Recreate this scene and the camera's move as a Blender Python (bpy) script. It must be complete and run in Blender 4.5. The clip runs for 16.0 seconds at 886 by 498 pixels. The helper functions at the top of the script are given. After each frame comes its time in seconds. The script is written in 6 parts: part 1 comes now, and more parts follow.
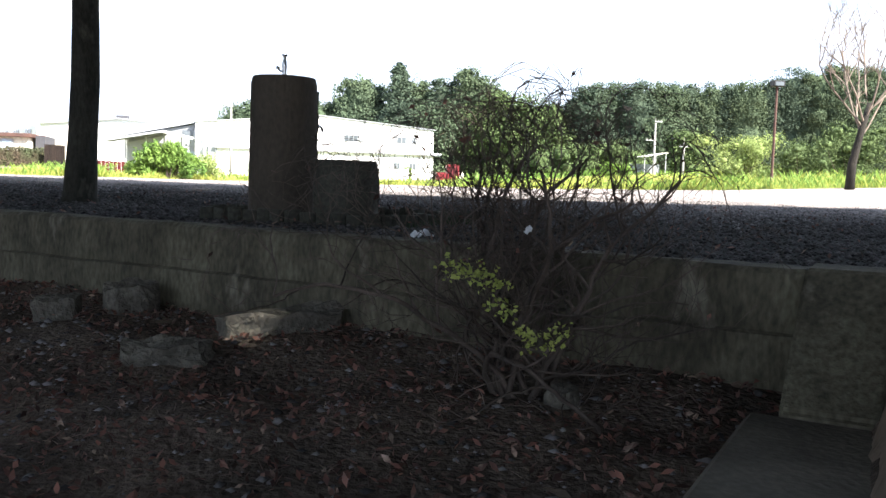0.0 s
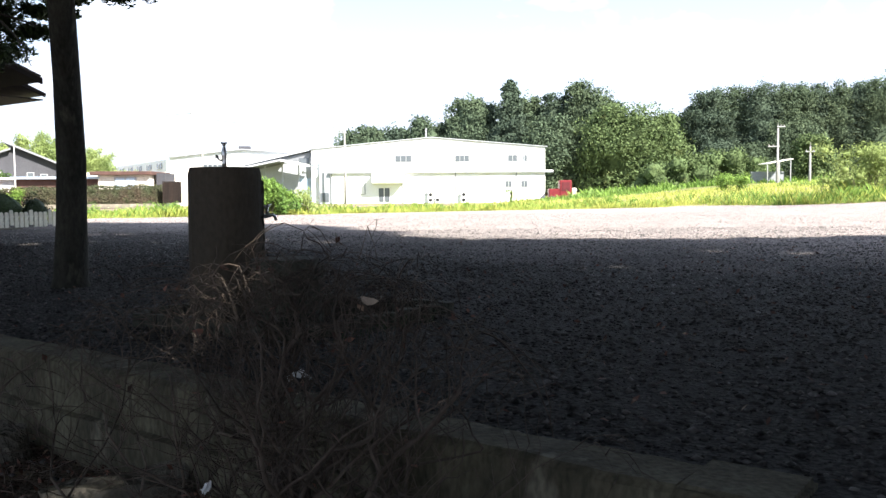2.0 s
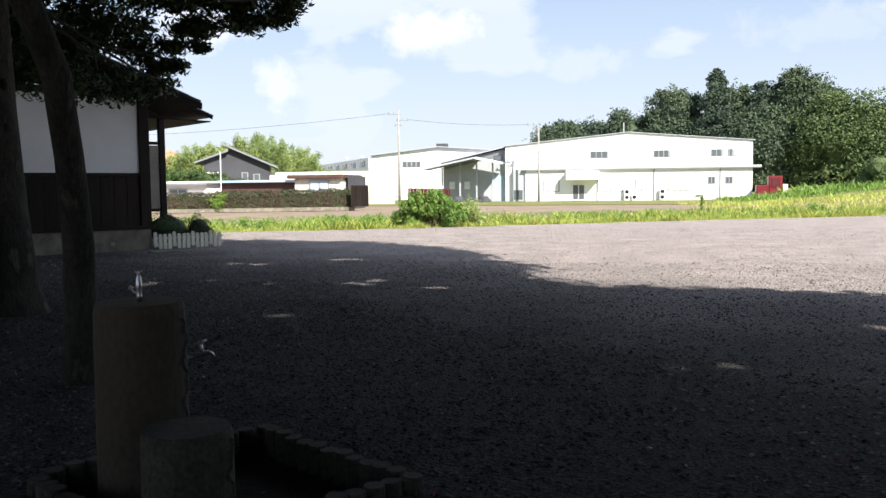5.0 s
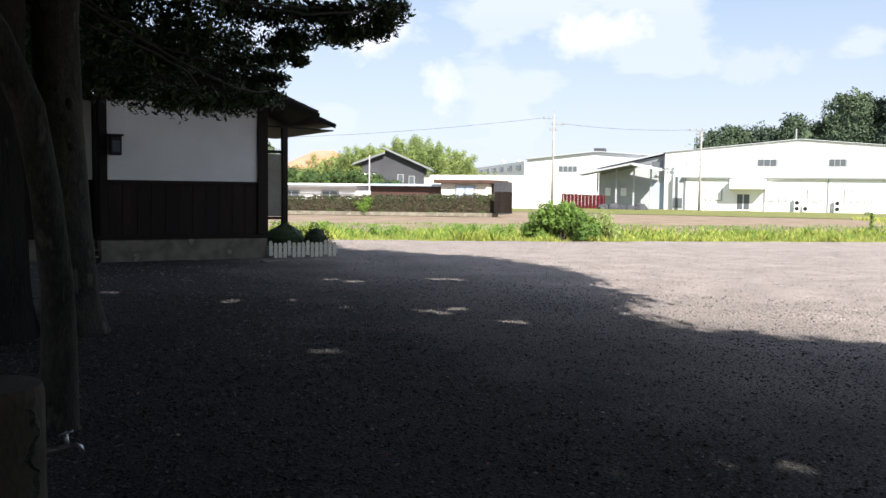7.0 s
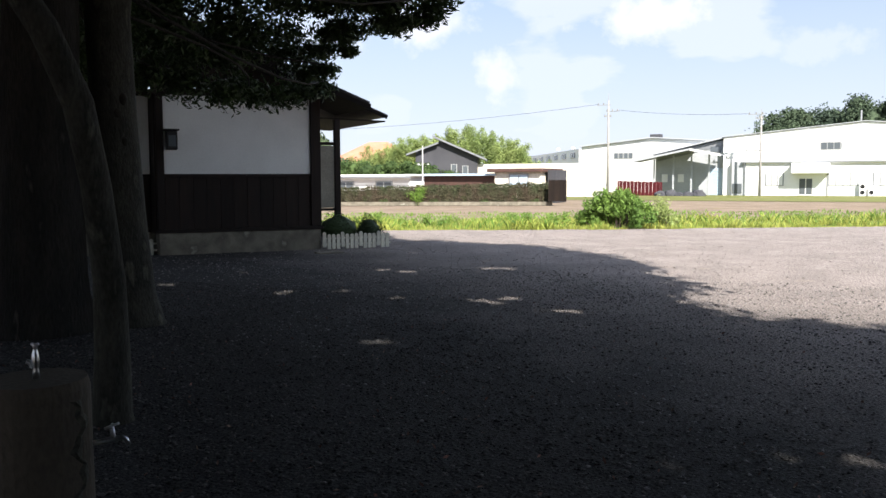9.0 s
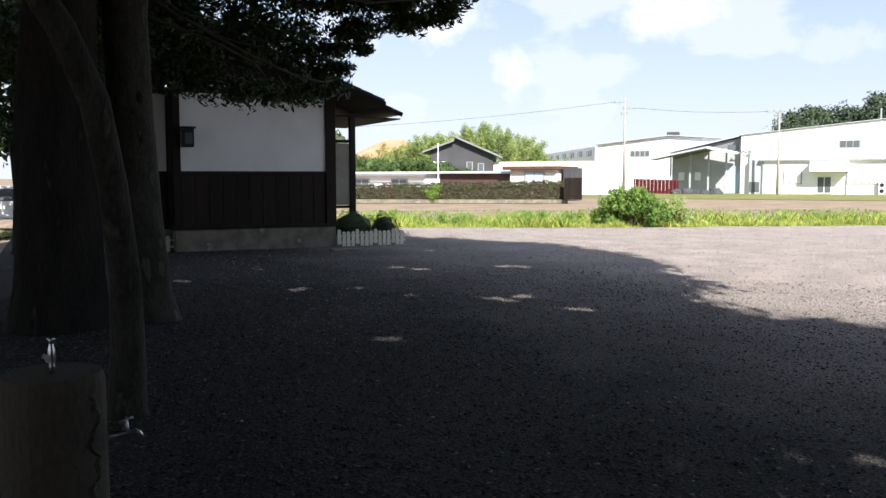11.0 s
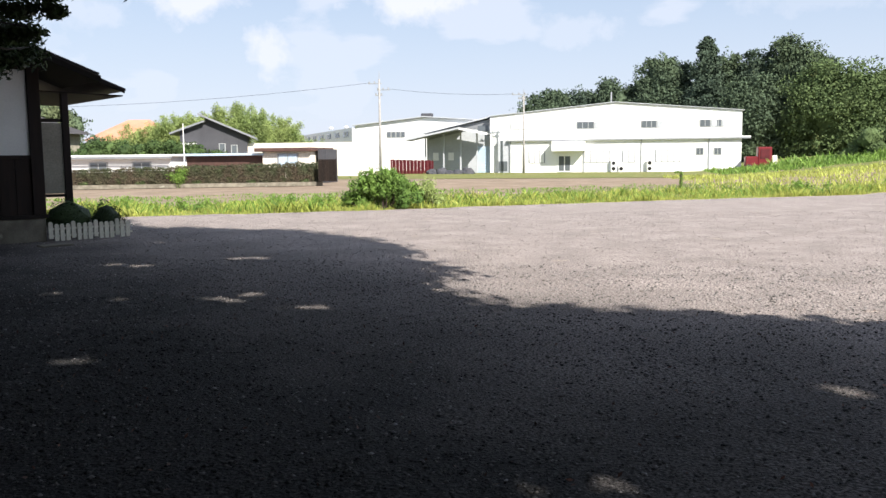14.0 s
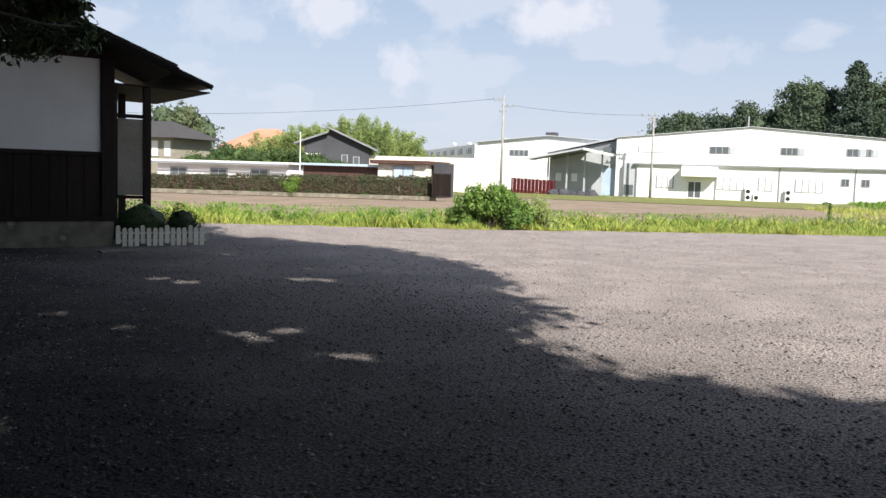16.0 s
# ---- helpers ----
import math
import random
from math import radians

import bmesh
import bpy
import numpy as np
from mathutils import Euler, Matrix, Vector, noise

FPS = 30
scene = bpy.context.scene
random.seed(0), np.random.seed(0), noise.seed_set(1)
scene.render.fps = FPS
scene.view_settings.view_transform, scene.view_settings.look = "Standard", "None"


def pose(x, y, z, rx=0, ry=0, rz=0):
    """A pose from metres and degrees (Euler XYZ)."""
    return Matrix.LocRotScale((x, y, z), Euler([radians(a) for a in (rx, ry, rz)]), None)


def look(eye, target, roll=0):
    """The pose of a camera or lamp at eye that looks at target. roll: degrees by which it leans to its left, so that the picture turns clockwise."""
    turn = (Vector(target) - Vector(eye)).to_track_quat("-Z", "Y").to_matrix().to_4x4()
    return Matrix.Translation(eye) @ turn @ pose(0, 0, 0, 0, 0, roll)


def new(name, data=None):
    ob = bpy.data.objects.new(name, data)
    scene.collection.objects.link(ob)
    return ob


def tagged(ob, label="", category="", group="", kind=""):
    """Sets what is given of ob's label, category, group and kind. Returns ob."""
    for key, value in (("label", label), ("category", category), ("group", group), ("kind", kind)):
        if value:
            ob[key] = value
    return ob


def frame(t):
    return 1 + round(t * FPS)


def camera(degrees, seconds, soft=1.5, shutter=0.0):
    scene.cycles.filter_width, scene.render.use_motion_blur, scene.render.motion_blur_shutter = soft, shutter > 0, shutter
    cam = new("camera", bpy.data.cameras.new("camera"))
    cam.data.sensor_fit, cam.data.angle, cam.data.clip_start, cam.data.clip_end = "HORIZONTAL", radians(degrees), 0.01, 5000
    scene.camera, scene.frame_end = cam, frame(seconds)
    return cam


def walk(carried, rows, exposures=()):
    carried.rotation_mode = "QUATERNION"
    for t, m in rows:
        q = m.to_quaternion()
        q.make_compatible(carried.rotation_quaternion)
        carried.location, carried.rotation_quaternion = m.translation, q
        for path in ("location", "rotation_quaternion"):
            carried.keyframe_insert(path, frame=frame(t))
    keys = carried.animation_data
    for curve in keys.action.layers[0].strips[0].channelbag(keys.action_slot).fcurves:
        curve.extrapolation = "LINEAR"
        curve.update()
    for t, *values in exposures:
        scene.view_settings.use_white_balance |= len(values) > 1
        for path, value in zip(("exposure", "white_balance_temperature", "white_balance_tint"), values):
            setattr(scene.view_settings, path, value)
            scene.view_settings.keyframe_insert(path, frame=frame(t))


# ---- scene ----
cam = camera(54.7, 16.0)
PATH = [
    (0, (0.102, -5.585, 0.274), (0.437, -3.62, 0.114), 1.9),
    (0.5, (0.441, -5.473, 0.347), (0.602, -3.482, 0.233), 1.7),
    (1, (0.703, -5.334, 0.441), (0.748, -3.337, 0.337), 1.0),
    (1.5, (0.913, -5.188, 0.572), (0.968, -3.192, 0.455), 0.0),
    (2, (1.13, -5.038, 0.723), (1.185, -3.043, 0.595), -0.4),
    (2.5, (1.271, -4.84, 0.795), (1.34, -2.846, 0.663), -0.5),
    (3, (1.425, -4.656, 0.944), (1.485, -2.662, 0.798), 0.2),
    (3.5, (1.633, -4.466, 1.039), (1.63, -2.472, 0.879), 0.3),
    (4, (1.78, -4.255, 1.184), (1.719, -2.264, 1.013), -0.3),
    (4.5, (1.977, -3.965, 1.28), (1.763, -1.983, 1.118), -0.7),
    (5, (2.249, -3.661, 1.407), (1.838, -1.709, 1.265), -0.6),
    (5.2, (2.374, -3.538, 1.463), (1.893, -1.603, 1.315), -0.3),
    (7.5, (3.076, -2.381, 1.718), (2.274, -0.553, 1.588), 0.7),
    (8, (3.055, -2.367, 1.702), (2.213, -0.557, 1.573), 0.6),
    (8.5, (3.05, -2.37, 1.694), (2.189, -0.57, 1.55), 0.2),
    (9, (3.045, -2.382, 1.697), (2.165, -0.593, 1.535), -0.2),
    (9.5, (3.04, -2.409, 1.701), (2.141, -0.629, 1.541), -0.1),
    (11.8, (3.105, -2.384, 1.702), (2.192, -0.614, 1.516), -0.2),
    (12, (3.068, -2.29, 1.672), (2.179, -0.51, 1.473), -0.2),
    (12.5, (3.04, -2.071, 1.654), (2.26, -0.24, 1.451), -0.2),
    (13, (2.966, -1.795, 1.692), (2.34, 0.092, 1.476), -0.4),
    (13.5, (2.957, -1.48, 1.667), (2.459, 0.445, 1.451), -0.4),
    (14, (3.079, -1.18, 1.718), (2.685, 0.769, 1.504), -0.6),
    (14.5, (2.903, -0.452, 1.645), (2.538, 1.503, 1.426), -0.4),
    (15, (2.889, 0.172, 1.629), (2.488, 2.121, 1.426), 0.3),
    (15.5, (2.863, 0.832, 1.612), (2.389, 2.767, 1.436), 0.5),
    (16, (2.833, 1.414, 1.618), (2.169, 3.292, 1.444), 1.8),
]
EXPO = [(0, 2.40), (1.5, 2.2), (2.5, 1.75), (3.5, 1.45), (5, 1.28), (11.8, 1.35), (12.5, 1.94), (13, 1.75), (13.5, 1.34), (14, 1.14), (16, 0.93)]
walk(cam, [(t, look(eye, target, roll)) for t, eye, target, roll in PATH],
     exposures=EXPO)

# ---- world, sun ----
SUN_EL, SUN_AZ = radians(40), radians(-45)          # to the sun: right and behind, seen from the lot
to_sun = Vector((math.cos(SUN_EL) * math.cos(SUN_AZ), math.cos(SUN_EL) * math.sin(SUN_AZ), math.sin(SUN_EL)))
world = bpy.data.worlds.new("sky")
scene.world = world
world.use_nodes = True
wn, wl = world.node_tree.nodes, world.node_tree.links
bg = wn["Background"]
sky = wn.new("ShaderNodeTexSky")
sky.sky_type, sky.sun_disc = "NISHITA", False
sky.sun_elevation, sky.sun_rotation = SUN_EL, radians(90) - SUN_AZ
sky.air_density, sky.dust_density, sky.ozone_density = 1.1, 0.7, 2.0
tc = wn.new("ShaderNodeTexCoord")
mp = wn.new("ShaderNodeMapping")
mp.inputs["Scale"].default_value = (1.0, 1.0, 2.4)
cn = wn.new("ShaderNodeTexNoise")
cn.inputs["Scale"].default_value, cn.inputs["Detail"].default_value, cn.inputs["Roughness"].default_value = 5.6, 8, 0.5
cr = wn.new("ShaderNodeValToRGB")
cr.color_ramp.elements[0].position, cr.color_ramp.elements[1].position = 0.475, 0.59
cr.color_ramp.elements[0].color = (0.1, 0.1, 0.1, 1)
mx = wn.new("ShaderNodeMix")
mx.data_type = "RGBA"
mx.inputs[7].default_value = (8.5, 8.8, 9.9, 1)
wl.new(tc.outputs["Generated"], mp.inputs["Vector"])
wl.new(mp.outputs["Vector"], cn.inputs["Vector"])
wl.new(cn.outputs["Fac"], cr.inputs["Fac"])
# haze whitens the sky towards the horizon
sp = wn.new("ShaderNodeSeparateXYZ")
hz = wn.new("ShaderNodeMapRange")
hz.inputs["From Min"].default_value, hz.inputs["From Max"].default_value = 0.0, 0.24
hz.inputs["To Min"].default_value, hz.inputs["To Max"].default_value = 0.72, 0.16
mxm = wn.new("ShaderNodeMath")
mxm.operation = "MAXIMUM"
wl.new(tc.outputs["Generated"], sp.inputs[0])
wl.new(sp.outputs["Z"], hz.inputs["Value"])
wl.new(hz.outputs["Result"], mxm.inputs[0])
# the broken cloud deck lies high; lower down stand single puffs with torn edges
deck = wn.new("ShaderNodeMapRange")
deck.inputs["From Min"].default_value, deck.inputs["From Max"].default_value = 0.19, 0.3
deck.inputs["To Min"].default_value, deck.inputs["To Max"].default_value = 0.65, 1.0
dk = wn.new("ShaderNodeMath")
dk.operation = "MULTIPLY"
wl.new(sp.outputs["Z"], deck.inputs["Value"])
wl.new(deck.outputs["Result"], dk.inputs[0])
wl.new(cr.outputs["Color"], dk.inputs[1])
az = wn.new("ShaderNodeMath")
az.operation = "ARCTAN2"
wl.new(sp.outputs["X"], az.inputs[0])
wl.new(sp.outputs["Y"], az.inputs[1])
flat = wn.new("ShaderNodeCombineXYZ")
wl.new(az.outputs[0], flat.inputs["X"])
wl.new(sp.outputs["Z"], flat.inputs["Y"])
ruff = wn.new("ShaderNodeTexNoise")
ruff.inputs["Scale"].default_value, ruff.inputs["Detail"].default_value, ruff.inputs["Roughness"].default_value = 26, 8, 0.6
wl.new(flat.outputs[0], ruff.inputs["Vector"])
puffs = dk.outputs[0]
# bearing, height, half width, half height, density
for ca, ch, cw, cz, cd in ((-0.482, 0.178, 0.062, 0.03, 0.95), (-0.216, 0.18, 0.075, 0.033, 1.0), (-0.393, 0.11, 0.03, 0.034, 0.9), (-0.05, 0.136, 0.075, 0.026, 0.6), (-0.087, 0.094, 0.085, 0.016, 0.45),
                           (-0.595, 0.158, 0.07, 0.034, 0.6), (-0.63, 0.122, 0.055, 0.018, 0.5), (-0.503, 0.092, 0.035, 0.013, 0.45), (0.22, 0.16, 0.12, 0.035, 0.5), (-0.8, 0.15, 0.1, 0.04, 0.7), (0.5, 0.15, 0.14, 0.04, 0.6)):
    off, span, away, edge_, part_, top_ = (wn.new("ShaderNodeVectorMath"), wn.new("ShaderNodeVectorMath"), wn.new("ShaderNodeVectorMath"), wn.new("ShaderNodeMath"), wn.new("ShaderNodeMapRange"), wn.new("ShaderNodeMath"))
    off.operation, span.operation, away.operation, edge_.operation, top_.operation = "SUBTRACT", "DIVIDE", "LENGTH", "MULTIPLY_ADD", "MAXIMUM"
    off.inputs[1].default_value, span.inputs[1].default_value = (ca, ch, 0), (cw, cz, 1)
    wl.new(flat.outputs[0], off.inputs[0])
    wl.new(off.outputs[0], span.inputs[0])
    wl.new(span.outputs[0], away.inputs[0])
    edge_.inputs[1].default_value = -2.6
    wl.new(ruff.outputs["Fac"], edge_.inputs[0])
    wl.new(away.outputs["Value"], edge_.inputs[2])
    part_.inputs["From Min"].default_value, part_.inputs["From Max"].default_value = -0.95, 0.22 + 0.25 * (1 - cd)
    part_.inputs["To Min"].default_value, part_.inputs["To Max"].default_value = cd, 0.0
    wl.new(edge_.outputs[0], part_.inputs["Value"])
    wl.new(puffs, top_.inputs[0])
    wl.new(part_.outputs["Result"], top_.inputs[1])
    puffs = top_.outputs[0]
wl.new(puffs, mxm.inputs[1])
wl.new(mxm.outputs[0], mx.inputs[0])
air = wn.new("ShaderNodeMix")
air.data_type = "RGBA"
air.inputs[0].default_value = 0.65
air.inputs[7].default_value = (4.0, 5.75, 8.4, 1)
wl.new(sky.outputs["Color"], air.inputs[6])
wl.new(air.outputs[2], mx.inputs[6])
wl.new(mx.outputs[2], bg.inputs["Color"])
bg.inputs["Strength"].default_value = 0.05
sun = new("sun", bpy.data.lights.new("sun", "SUN"))
sun.data.energy, sun.data.angle, sun.data.color = 5.0, radians(0.6), (1.0, 0.94, 0.85)
sun.matrix_world = look(to_sun * 60, (0, 0, 0))


# ---- materials ----
def mat(name, a, b=None, rough=0.85, scale=6.0, fine=60.0, bump=0.3, depth=0.01, metal=0.0, spec=0.3, island=0.0, c=None, cut=(0.35, 0.65), coords="Object", stretch=(1, 1, 1), translucent=0.0, grain=0.2):
    """Two-scale noise between the colours a and b, with blotches of c, fine grain and relief."""
    m = bpy.data.materials.new(name)
    m.use_nodes = True
    N, L = m.node_tree.nodes, m.node_tree.links
    p = N["Principled BSDF"]
    b = b or tuple(v * 0.75 for v in a)
    t = N.new("ShaderNodeTexCoord")
    g = N.new("ShaderNodeMapping")
    g.inputs["Scale"].default_value = stretch
    L.new(t.outputs[coords], g.inputs["Vector"])
    n1, n2 = N.new("ShaderNodeTexNoise"), N.new("ShaderNodeTexNoise")
    n1.inputs["Scale"].default_value, n1.inputs["Detail"].default_value = scale, 5
    n2.inputs["Scale"].default_value, n2.inputs["Detail"].default_value = fine, 3
    r1 = N.new("ShaderNodeValToRGB")
    r1.color_ramp.elements[0].position, r1.color_ramp.elements[1].position = cut
    r1.color_ramp.elements[0].color, r1.color_ramp.elements[1].color = (*a, 1), (*b, 1)
    if c:
        e = r1.color_ramp.elements.new(min(0.98, cut[1] + 0.08))
        e.color = (*c, 1)
    for n in (n1, n2):
        L.new(g.outputs["Vector"], n.inputs["Vector"])
    L.new(n1.outputs["Fac"], r1.inputs["Fac"])
    hs = N.new("ShaderNodeHueSaturation")
    mr = N.new("ShaderNodeMapRange")
    mr.inputs["From Min"].default_value, mr.inputs["From Max"].default_value = 0.25, 0.75
    mr.inputs["To Min"].default_value, mr.inputs["To Max"].default_value = 1 - grain, 1 + grain
    L.new(n2.outputs["Fac"], mr.inputs["Value"])
    L.new(r1.outputs["Color"], hs.inputs["Color"])
    if island:
        geo = N.new("ShaderNodeNewGeometry")
        oi = N.new("ShaderNodeObjectInfo")
        ad = N.new("ShaderNodeMath")
        ad.operation = "ADD"
        L.new(geo.outputs["Random Per Island"], ad.inputs[0])
        L.new(oi.outputs["Random"], ad.inputs[1])
        fr = N.new("ShaderNodeMath")
        fr.operation = "FRACT"
        L.new(ad.outputs[0], fr.inputs[0])
        im = N.new("ShaderNodeMapRange")
        im.inputs["To Min"].default_value, im.inputs["To Max"].default_value = 1 - island, 1 + island
        L.new(fr.outputs[0], im.inputs["Value"])
        mu = N.new("ShaderNodeMath")
        mu.operation = "MULTIPLY"
        L.new(im.outputs["Result"], mu.inputs[0])
        L.new(mr.outputs["Result"], mu.inputs[1])
        L.new(mu.outputs[0], hs.inputs["Value"])
    else:
        L.new(mr.outputs["Result"], hs.inputs["Value"])
    L.new(hs.outputs["Color"], p.inputs["Base Color"])
    p.inputs["Roughness"].default_value, p.inputs["Metallic"].default_value = rough, metal
    p.inputs["Specular IOR Level"].default_value = spec
    if bump:
        bp = N.new("ShaderNodeBump")
        bp.inputs["Strength"].default_value, bp.inputs["Distance"].default_value = bump, depth
        sm = N.new("ShaderNodeMath")
        sm.operation = "ADD"
        L.new(n1.outputs["Fac"], sm.inputs[0])
        L.new(n2.outputs["Fac"], sm.inputs[1])
        L.new(sm.outputs[0], bp.inputs["Height"])
        L.new(bp.outputs["Normal"], p.inputs["Normal"])
    if translucent:
        tr = N.new("ShaderNodeBsdfTranslucent")
        ms = N.new("ShaderNodeMixShader")
        ms.inputs[0].default_value = translucent
        L.new(hs.outputs["Color"], tr.inputs["Color"])
        L.new(p.outputs[0], ms.inputs[1])
        L.new(tr.outputs[0], ms.inputs[2])
        L.new(ms.outputs[0], N["Material Output"].inputs["Surface"])
    return m


